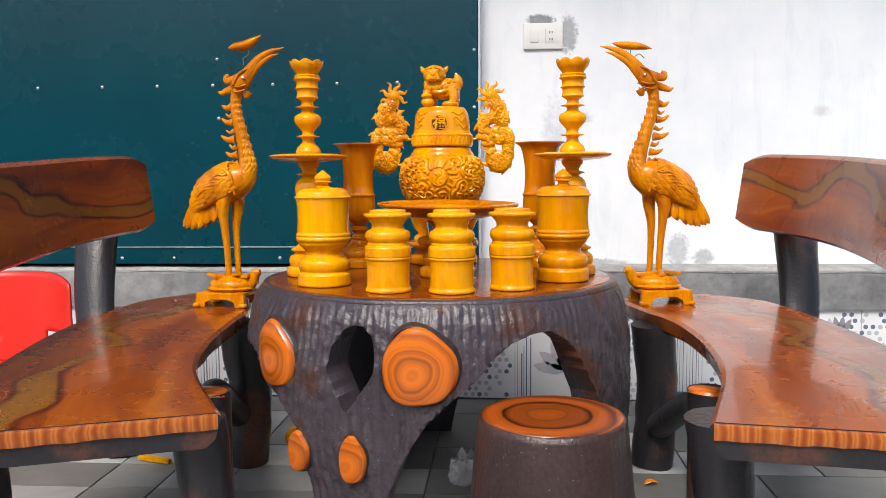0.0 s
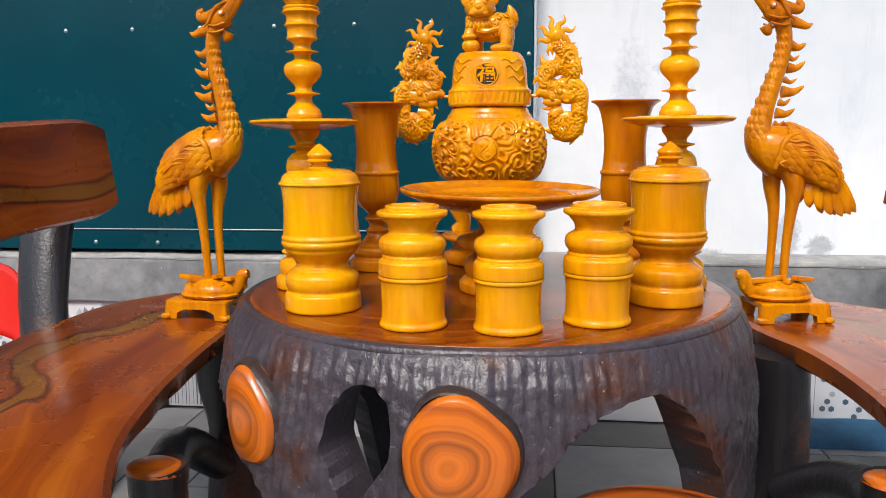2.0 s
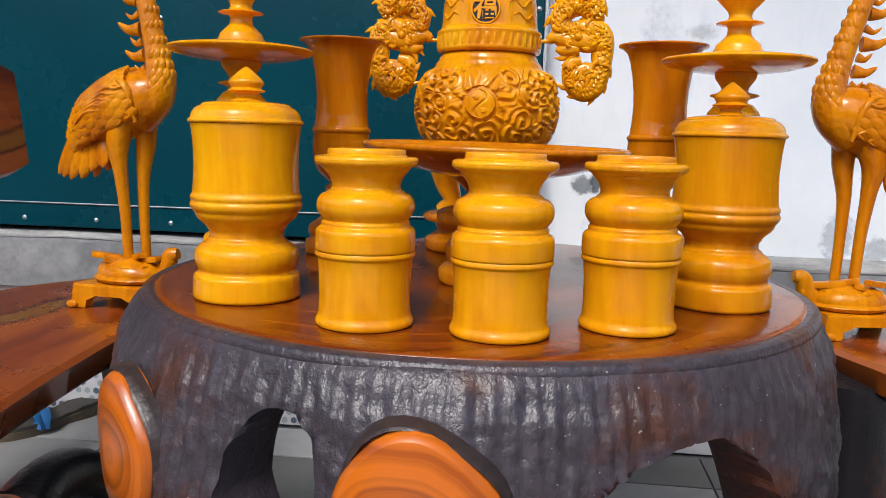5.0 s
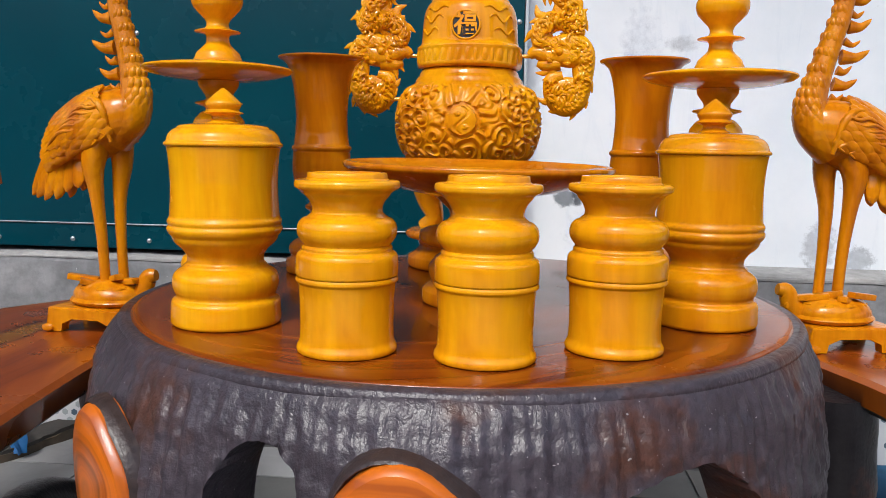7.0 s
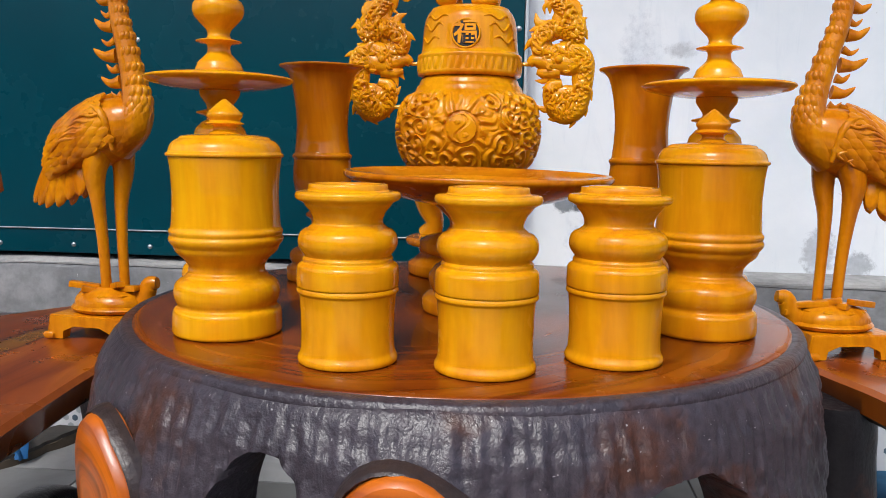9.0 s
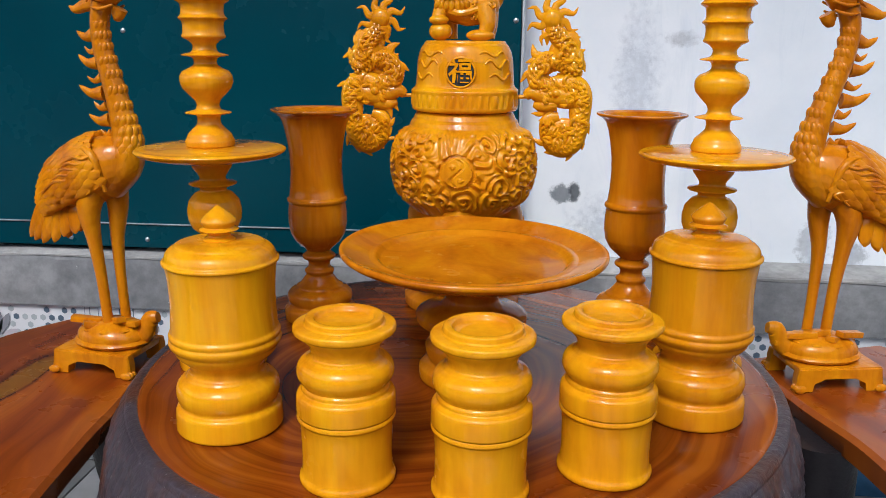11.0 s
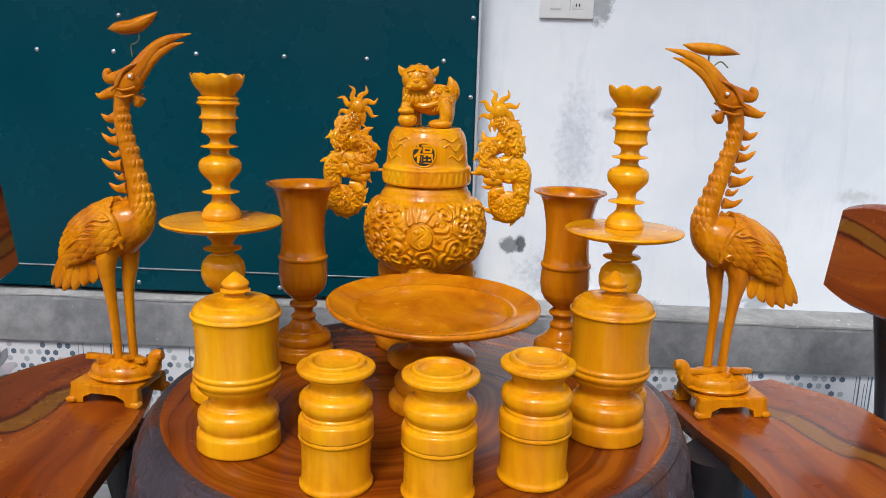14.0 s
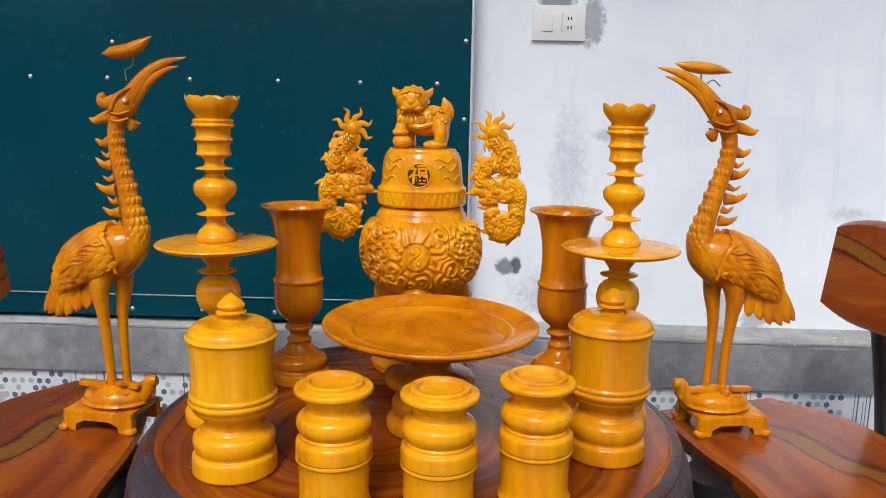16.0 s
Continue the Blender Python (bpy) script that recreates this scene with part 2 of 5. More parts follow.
def wall_paint():
    m = material("white_limewash", (0.72, 0.74, 0.76), 0.85)
    n = Nodes(m)
    v = n.coords((1, 1, 1))
    big = n.noise(v, 2.2, 6, 0.62)
    small = n.noise(v, 30, 5, 0.7)
    low = n.noise(n.coords((3, 3, 9)), 1.0, 6, 0.7, 0.5)
    base = n.ramp(big, [(0.3, (0.70, 0.75, 0.79)), (0.62, (0.85, 0.87, 0.885))])
    scuff = n.ramp(small, [(0.66, (1, 1, 1)), (0.78, (0.62, 0.62, 0.62))])
    patch = n.ramp(low, [(0.62, (0, 0, 0)), (0.7, (1, 1, 1))])
    col = n.mix(patch, base, n.mix(0.8, base, scuff, "MULTIPLY"))
    grit = n.noise(v, 75, 5, 0.75)
    # trowel streaks and thin scratches where the old coat shows
    streaks = n.noise(n.coords((14, 14, 2.2)), 1.0, 6, 0.7, 0.8)
    col = n.mix(0.5, col, n.ramp(streaks, [(0.30, (0.80, 0.84, 0.88)), (0.46, (1, 1, 1))]), "MULTIPLY")
    chips = n.noise(n.coords((22, 22, 30)), 1.0, 8, 0.8, 1.2)
    col = n.mix(n.ramp(chips, [(0.68, (0, 0, 0)), (0.705, (1, 1, 1))]), col, (0.50, 0.53, 0.55))
    # bare cement and smudges at their places: x, z, half width, half height, grey, how solid
    for x, z, w, h, grey, solid in ((0.259, 1.18, 0.044, 0.020, (0.26, 0.28, 0.29), 0.95), (0.34, 1.139, 0.030, 0.062, (0.34, 0.36, 0.37), 0.8), (0.161, 0.566, 0.026, 0.021, (0.20, 0.22, 0.24), 0.9),
                                    (0.188, 0.571, 0.012, 0.024, (0.07, 0.08, 0.09), 0.9), (0.682, 0.474, 0.034, 0.055, (0.50, 0.53, 0.56), 0.8), (0.76, 0.45, 0.032, 0.030, (0.42, 0.45, 0.48), 0.8),
                                    (0.421, 0.434, 0.11, 0.016, (0.40, 0.42, 0.44), 0.8), (0.269, 0.493, 0.10, 0.075, (0.55, 0.60, 0.66), 0.7), (0.302, 0.797, 0.05, 0.16, (0.62, 0.67, 0.73), 0.7), (0.96, 0.711, 0.05, 0.02, (0.55, 0.57, 0.58), 0.6),
                                    (0.385, 0.883, 0.035, 0.018, (0.45, 0.47, 0.49), 0.7), (1.1, 0.895, 0.03, 0.02, (0.6, 0.62, 0.63), 0.6)):
        mp = n.t.nodes.new("ShaderNodeMapping")
        mp.vector_type = "TEXTURE"
        mp.inputs["Location"].default_value = (x, 0, z)
        mp.inputs["Scale"].default_value = (w, 1e6, h)
        tc = n.t.nodes.new("ShaderNodeTexCoord")
        n.link(tc.outputs["Object"], mp.inputs["Vector"])
        ln = n.t.nodes.new("ShaderNodeVectorMath")
        ln.operation = "LENGTH"
        n.link(mp.outputs[0], ln.inputs[0])
        ad = n.t.nodes.new("ShaderNodeMath")
        ad.operation = "MULTIPLY_ADD"
        n.link(grit, ad.inputs[0])
        ad.inputs[1].default_value = 1.5
        n.link(ln.outputs["Value"], ad.inputs[2])
        mask = n.ramp(ad.outputs[0], [(0.0, (solid,) * 3), (0.8 if solid > 0.75 else 0.6, (solid,) * 3), (1.0, (0, 0, 0))])
        dv = n.t.nodes.new("ShaderNodeMath")
        dv.operation = "MULTIPLY"
        dv.inputs[1].default_value = 0.55
        n.link(ad.outputs[0], dv.inputs[0])
        n.link(dv.outputs[0], mask.node.inputs[0])
        col = n.mix(mask, col, n.mix(0.5, grey, n.ramp(grit, [(0.3, (0.4, 0.4, 0.4)), (0.7, (1.1, 1.1, 1.1))]), "MULTIPLY"))
    n.colour(col)
    n.bump(small, 0.15, 0.002)
    return m


def cement(name, a, b, speck=True):
    m = material(name, a, 0.8)
    n = Nodes(m)
    v = n.coords((1, 1, 1))
    base = n.ramp(n.noise(v, 5, 7, 0.65), [(0.3, a), (0.7, b)])
    # darker damp patches and fine grit
    base = n.mix(0.55, base, n.ramp(n.noise(v, 2.2, 6, 0.7, 0.8), [(0.36, (0.5, 0.51, 0.53)), (0.56, (1, 1, 1))]), "MULTIPLY")
    base = n.mix(0.5, base, n.ramp(n.noise(v, 28, 4, 0.7), [(0.32, (0.55, 0.55, 0.55)), (0.6, (1.1, 1.1, 1.1))]), "MULTIPLY")
    if speck:
        base = n.mix(n.ramp(n.noise(v, 45, 2, 0.5), [(0.74, (0, 0, 0)), (0.77, (1, 1, 1))]), base, (0.7, 0.7, 0.68))
    n.colour(base)
    n.bump(n.noise(v, 60, 5, 0.7), 0.25, 0.003)
    return m


LIMEWASH = wall_paint()
CEMENT = cement("grey_cement", (0.14, 0.145, 0.15), (0.32, 0.32, 0.325))
LEDGE = cement("pale_cement_ledge", (0.26, 0.26, 0.255), (0.50, 0.49, 0.47))
GROUT = cement("floor_grout", (0.13, 0.13, 0.13), (0.2, 0.2, 0.2), False)
SCREEN = cement("dull_screen_wall", (0.05, 0.06, 0.05), (0.10, 0.11, 0.09), False)


def teal():
    m = material("teal_painted_steel", (0.0, 0.085, 0.115), 0.32)
    n = Nodes(m)
    v = n.coords((1, 1, 1))
    n.colour(n.ramp(n.noise(v, 3, 4, 0.5), [(0.3, (0.0, 0.038, 0.056)), (0.7, (0.0, 0.050, 0.070))]))
    n.b.inputs["Specular IOR Level"].default_value = 0.3
    n.rough(n.noise(v, 5, 5, 0.6), 0.2, 0.34)
    n.bump(n.noise(v, 4, 2, 0.5), 0.08, 0.01)
    return m


TEAL = teal()
STEEL = material("zinc_screw", (0.6, 0.62, 0.63), 0.3, 0.9)
TRIM = material("pale_steel_trim", (0.55, 0.6, 0.62), 0.4, 0.4)
PLASTIC = material("white_switch_plastic", (0.75, 0.75, 0.72), 0.35)
BLACK = material("black_hole_shade", (0.01, 0.01, 0.01), 0.6)
RED = material("red_plastic", (0.62, 0.02, 0.012), 0.35)
WIRE = material("green_wire", (0.16, 0.17, 0.08), 0.4, 0.5)


def tile_stone():
    m = material("grey_floor_tile", (0.3, 0.3, 0.3), 0.45)
    n = Nodes(m)
    v = n.coords((1, 1, 1), "Object")
    tone = n.ramp(n.random(), [(0.0, (0.13, 0.13, 0.125)), (0.35, (0.19, 0.19, 0.185)), (0.65, (0.32, 0.32, 0.32)), (1.0, (0.50, 0.51, 0.52))])
    cloud = n.ramp(n.noise(v, 9, 7, 0.65, 0.6), [(0.3, (0.72, 0.71, 0.69)), (0.7, (1.05, 1.05, 1.05))])
    n.colour(n.mix(0.8, tone, cloud, "MULTIPLY"))
    n.bump(n.noise(v, 40, 4, 0.6), 0.1, 0.002)
    return m


STONE = tile_stone()
SOLE = cement("brown_rubber", (0.10, 0.075, 0.05), (0.16, 0.12, 0.08), False)
INSOLE = cement("worn_insole", (0.05, 0.045, 0.04), (0.10, 0.085, 0.07), False)
BLUE = material("blue_strap", (0.02, 0.14, 0.38), 0.5)
TARP = cement("blue_tarpaulin", (0.02, 0.10, 0.20), (0.04, 0.15, 0.27), False)
FOIL = material("crumpled_plastic", (0.6, 0.62, 0.64), 0.2, 0.2)
GLAZE = material("white_glazed_tile", (0.72, 0.73, 0.75), 0.2)
DOTDARK = material("blue_grey_print", (0.10, 0.14, 0.19), 0.3)
DOTMID = material("pale_grey_print", (0.38, 0.42, 0.44), 0.3)
PETAL = material("mauve_flower_print", (0.50, 0.47, 0.52), 0.25)
LEAFGREY = material("grey_leaf_print", (0.24, 0.25, 0.28), 0.25)


# ---- building blocks ----
def part(name, bm, mat, parent=None, label="", smooth=True, angle=40):
    """Links a bmesh as one mesh object, under parent where one is given."""
    me = bpy.data.meshes.new(name)
    bmesh.ops.recalc_face_normals(bm, faces=bm.faces)
    bm.to_mesh(me)
    bm.free()
    for m in mat if isinstance(mat, (list, tuple)) else [mat]:
        me.materials.append(m)
    if smooth:
        me.shade_smooth()
        me.set_sharp_from_angle(angle=radians(angle))
    ob = new(name, me)
    if parent is not None:
        ob.parent = parent
    if label:
        ob["label"] = label
    return ob


def thing(name, m, label, category, group="", kind=""):
    ob = new(name)
    ob.empty_display_size = 0.05
    ob.matrix_world = m
    return tagged(ob, label, category, group, kind)


def box(bm, x0, x1, y0, y1, z0, z1, bevel=0.0, m=None):
    r = bmesh.ops.create_cube(bm, size=1)
    vs = r["verts"]
    bmesh.ops.scale(bm, vec=(x1 - x0, y1 - y0, z1 - z0), verts=vs)
    bmesh.ops.translate(bm, vec=((x0 + x1) / 2, (y0 + y1) / 2, (z0 + z1) / 2), verts=vs)
    if bevel:
        es = list({e for v in vs for e in v.link_edges})
        out = bmesh.ops.bevel(bm, geom=es, offset=bevel, segments=2, affect="EDGES", profile=0.6)
        vs = list({v for f in out["faces"] for v in f.verts} | {v for v in vs if v.is_valid})
    if m is not None:
        bmesh.ops.transform(bm, matrix=m, verts=vs)
    return bm


def lathe(profile, segs=64, wave=None, bm=None, m=None):
    """Turns (radius, height) pairs round z; corners are rounded a little by doubling points."""
    bm = bm or bmesh.new()
    pts = []
    for i, (r, z) in enumerate(profile):
        if 0 < i < len(profile) - 1 and r > 0.002:
            (r0, z0), (r1, z1) = profile[i - 1], profile[i + 1]
            for (ra, za) in ((r0, z0), (r1, z1)):
                d = math.hypot(ra - r, za - z)
                k = min(0.0012, d * 0.33) / d if d > 1e-6 else 0
                pts.append((r + (ra - r) * k, z + (za - z) * k))
        else:
            pts.append((r, z))
    loops = []
    for j, (r, z) in enumerate(pts):
        if r < 1e-5:
            loops.append([bm.verts.new((0, 0, z))])
            continue
        row = []
        for i in range(segs):
            a = 2 * math.pi * i / segs
            rr, zz = wave(a, r, z) if wave else (r, z)
            row.append(bm.verts.new((rr * math.cos(a), rr * math.sin(a), zz)))
        loops.append(row)
    for a, b in zip(loops, loops[1:]):
        for i in range(segs):
            j = (i + 1) % segs
            if len(a) == 1 and len(b) > 1:
                bm.faces.new((a[0], b[i], b[j]))
            elif len(b) == 1 and len(a) > 1:
                bm.faces.new((a[i], a[j], b[0]))
            elif len(a) > 1:
                bm.faces.new((a[i], a[j], b[j], b[i]))
    if m is not None:
        bmesh.ops.transform(bm, matrix=m, verts=[v for row in loops for v in row])
    return bm


def curve(points, n):
    """Catmull-Rom points through the ones given."""
    p = [Vector(q) for q in points]
    p = [2 * p[0] - p[1]] + p + [2 * p[-1] - p[-2]]
    out = []
    spans = len(p) - 3
    for k in range(n):
        u = k / (n - 1) * spans
        i = min(int(u), spans - 1)
        t = u - i
        a, b, c, d = p[i:i + 4]
        out.append(0.5 * ((2 * b) + (c - a) * t + (2 * a - 5 * b + 4 * c - d) * t * t + (3 * b - a - 3 * c + d) * t ** 3))
    return out


def tube(bm, points, radii, segs=12, n=24, flat=1.0, side=(0, 1, 0)):
    """A tapered round rod along a smooth line; flat squeezes it along side."""
    line = curve(points, n)
    rr = curve([(r, 0, 0) for r in radii], n)
    side = Vector(side).normalized()
    rows = []
    for i, p in enumerate(line):
        d = (line[min(i + 1, n - 1)] - line[max(i - 1, 0)]).normalized()
        s = (side - d * side.dot(d)).normalized()
        u = d.cross(s)
        r = max(rr[i].x, 0.0004)
        rows.append([bm.verts.new(p + u * (r * math.cos(a)) + s * (r * flat * math.sin(a))) for a in (2 * math.pi * k / segs for k in range(segs))])
    for a, b in zip(rows, rows[1:]):
        for k in range(segs):
            bm.faces.new((a[k], a[(k + 1) % segs], b[(k + 1) % segs], b[k]))
    bm.faces.new(rows[0][::-1])
    bm.faces.new(rows[-1])
    return bm


def ball(bm, centre, radii, rot=(0, 0, 0), u=20, v=12, lump=0.0):
    r = bmesh.ops.create_uvsphere(bm, u_segments=u, v_segments=v, radius=1)
    if lump:
        for w in r["verts"]:
            w.co *= 1 + lump * noise.noise(w.co * 2.3 + Vector(centre) * 30)
    m = Matrix.Translation(centre) @ Euler([radians(a) for a in rot]).to_matrix().to_4x4() @ Matrix.Diagonal((*radii, 1))
    bmesh.ops.transform(bm, matrix=m, verts=r["verts"])
    return bm


def slab(bm, outline, depth, m=None, rounding=0.002, crown=0.0):
    """A plate cut to an outline in x, z, depth thick along y, with rounded edges."""
    c = Vector((sum(p[0] for p in outline) / len(outline), sum(p[1] for p in outline) / len(outline)))
    rings_ = []
    for inset, y in ((rounding, -depth / 2), (0.0, -depth / 2 + rounding), (0.0, depth / 2 - rounding), (rounding, depth / 2)):
        row = []
        for x, z in outline:
            d = Vector((x, z)) - c
            d = d * (1 - inset / max(d.length, 1e-4))
            row.append(bm.verts.new((c.x + d.x, y, c.y + d.y)))
        rings_.append(row)
    n = len(outline)
    for a, b in zip(rings_, rings_[1:]):
        for k in range(n):
            bm.faces.new((a[k], a[(k + 1) % n], b[(k + 1) % n], b[k]))
    caps = [bm.faces.new(rings_[0][::-1]), bm.faces.new(rings_[-1])]
    vs = [v for row in rings_ for v in row]
    bmesh.ops.triangulate(bm, faces=caps)
    if m is not None:
        bmesh.ops.transform(bm, matrix=m, verts=vs)
    return bm


# ---- setting: floor, wall, door ----
TABLE = Vector((0.000, -0.026, 0.49))
SEATZ = 0.391
WALL = 0.730
BAND = 0.646   # front of the plinth band under the door
FLOOR = 0.02

bm = bmesh.new()
box(bm, -40, 40, -60, WALL + 30, -0.3, FLOOR - 0.006)
tagged(part("ground", bm, GROUT, smooth=False), "grey cement ground beneath and around the paved floor", "ground", kind="structure")

bm = bmesh.new()
box(bm, -4, 4, WALL, WALL + 0.22, 0.0, 3.2)
tagged(part("wall_back", bm, LIMEWASH, smooth=False), "white limewashed wall with grey scuffs and damp stains", "wall", kind="structure")


def plinth(z0, z1, front, mat, name, label, category, slope=0.0, worn=0.004):
    """A long cement strip along the wall with a worn, slightly uneven front edge and a sloped top."""
    bm = bmesh.new()
    rows = []
    n = 400
    for i in range(n + 1):
        x = -4 + 8 * i / n
        w = worn * noise.noise((x * 7, z1 * 9, 1)) + worn * 0.5 * noise.noise((x * 31, z1 * 5, 2))
        h = worn * 0.6 * noise.noise((x * 11, 3, z1))
        pts = ((WALL + 0.004, z0), (front + w * 0.3, z0), (front + w * 0.4, z1 - 0.012 + h), (front + 0.004 + w, z1 - 0.004 + h), (front + 0.012 + w, z1 + h), (WALL + 0.004, z1 + slope))
        rows.append([bm.verts.new((x, y, z)) for y, z in pts])
    for a, b in zip(rows, rows[1:]):
        for k in range(6):
            bm.faces.new((a[k], a[(k + 1) % 6], b[(k + 1) % 6], b[k]))
    bm.faces.new(rows[0])
    bm.faces.new(rows[-1][::-1])
    return tagged(part(name, bm, mat, angle=30), label, category, kind="structure")


plinth(0.303, 0.419, BAND, CEMENT, "wall_band", "rough grey cement band along the foot of the wall", "wall band")
plinth(0.4192, 0.4265, BAND + 0.001, LEDGE, "trim", "pale worn cement ledge on top of the grey band", "ledge", 0.006, 0.006)


def door():
    d = thing("door_1", pose(0, 0, 0), "large teal painted sheet-steel door with zinc screws", "door", kind="structure")
    bm = bmesh.new()
    box(bm, -3.0, 0.066, BAND + 0.010, WALL - 0.004, 0.4385, 2.6, 0.003)
    part("panel", bm, TEAL, d, smooth=False)
    bm = bmesh.new()
    box(bm, 0.0675, 0.074, BAND + 0.012, WALL - 0.002, 0.4385, 2.6, 0.002)
    part("edge_trim", bm, TRIM, d, "pale galvanised edge strip", smooth=False)
    bm = bmesh.new()
    box(bm, -3.0, 0.062, BAND + 0.0065, BAND + 0.012, 0.490, 0.493, 0.001)
    part("bottom_rib", bm, STEEL, d, smooth=False)
    prof = [(0.0, 0.0028), (0.003, 0.0022), (0.0052, 0.0006), (0.0056, -0.001)]
    first = None
    spots = [(x, 0.991) for x in (-1.31, -1.101, -0.925, -0.749, -0.561, -0.362, -0.177, -0.006)]
    spots += [(0.056, z) for z in (1.084, 0.914, 0.747, 0.585)] + [(-0.733, z) for z in (1.070, 0.890, 0.705)]
    spots += [(x, 0.457) for x in (-1.06, -0.891, -0.719, -0.552, -0.38, -0.20, -0.03)]
    for x, z in spots:
        if first is None:
            first = part("screw", lathe(prof, 14), STEEL, d)
            ob = first
        else:
            ob = new("screw", first.data)
            ob.parent = d
        ob.matrix_local = pose(x, BAND + 0.0095, z, 90)


door()

# Unseen wall added behind the camera to darken reflections and cut front light.
bm = bmesh.new()
box(bm, -16, 16, -9.3, -9.0, 0, 3.2)
tagged(part("wall_screen", bm, SCREEN, smooth=False), "plain grey-green wall, unseen, added behind the camera to darken reflections", "wall", kind="structure")
# Unseen slab added overhead to block part of the sky and narrow the highlights.
bm = bmesh.new()
box(bm, -4, 4, -0.9, WALL + 0.22, 3.2, 3.28)
tagged(part("ceiling", bm, CEMENT, smooth=False), "plain grey ceiling, unseen, added to block part of the sky", "ceiling", kind="structure")


# ---- table ----
def smooth_step(a, b, x):
    t = min(1, max(0, (x - a) / (b - a)))
    return t * t * (3 - 2 * t)


def lerp(xs, ys, x):
    return float(np.interp(x, xs, ys))


def skirt_open(deg, z):
    """How far a point of the bark skirt lies inside an opening between the roots (positive: open)."""
    right = lerp((252, 255, 258, 262, 266, 271, 278, 283, 287, 292, 298, 304, 310, 315, 320, 324, 327, 330),
                 (-0.05, 0.03, 0.09, 0.158, 0.22, 0.277, 0.325, 0.352, 0.385, 0.41, 0.425, 0.428, 0.402, 0.35, 0.295, 0.20, 0.09, -0.05), deg) - z if 252 < deg < 330 else -1
    left = lerp((128, 136, 150, 180, 200, 214, 219, 225, 232, 236, 239, 240.5, 242, 244), (-0.05, 0.20, 0.32, 0.365, 0.375, 0.372, 0.36, 0.315, 0.283, 0.25, 0.19, 0.13, 0.06, -0.05), deg) - z if 128 < deg < 244 else -1
    back = lerp((0, 6, 20, 45, 70, 86, 92), (-0.05, 0.18, 0.32, 0.36, 0.32, 0.15, -0.05), deg) - z if 0 < deg < 92 else -1
    u, w = (deg - 251.8 - (z - 0.36) * 14) / 6.4, (z - 0.366) / 0.078
    hole = 0.08 * (1 - (abs(u) ** 2.2 + abs(w) ** 2.2)) if w > 0 else 0.08 * (1 - (abs(u) * (1 - w * 0.5) + abs(w) ** 1.6))
    return max(right, left, back, hole)


def skirt_radius(deg, z):
    h = 1 - z / 0.485
    r = lerp((0, 0.02, 0.08, 0.25, 0.5, 0.75, 1), (0.378, 0.387, 0.400, 0.415, 0.418, 0.413, 0.410), h)
    r += 0.010 * noise.noise((math.cos(radians(deg)) * 1.5, math.sin(radians(deg)) * 1.5, z * 2))
    for kd, kz, a, w in ((269.5, 0.377, 0.014, 12), (228.5, 0.376, 0.008, 12), (253.2, 0.209, 0.008, 5), (238.0, 0.209, 0.008, 5)):
        q = ((deg - kd) / w) ** 2 + ((z - kz) / (0.008 * w)) ** 2
        r += a * math.exp(-q)
    fade = smooth_step(0.0, 0.06, h)
    wob = 3.5 * noise.noise((deg * 0.07, z * 6, 1)) + z * 6
    r += fade * 0.0062 * (abs(math.sin(deg * 1.35 + wob)) - 0.6) * (0.55 + 0.7 * noise.noise((deg * 0.13, z * 9, 4)))
    r += fade * 0.0035 * noise.noise((deg * 0.5, z * 38, 7)) + fade * 0.002 * noise.noise((deg * 1.3, z * 110, 2))
    return r


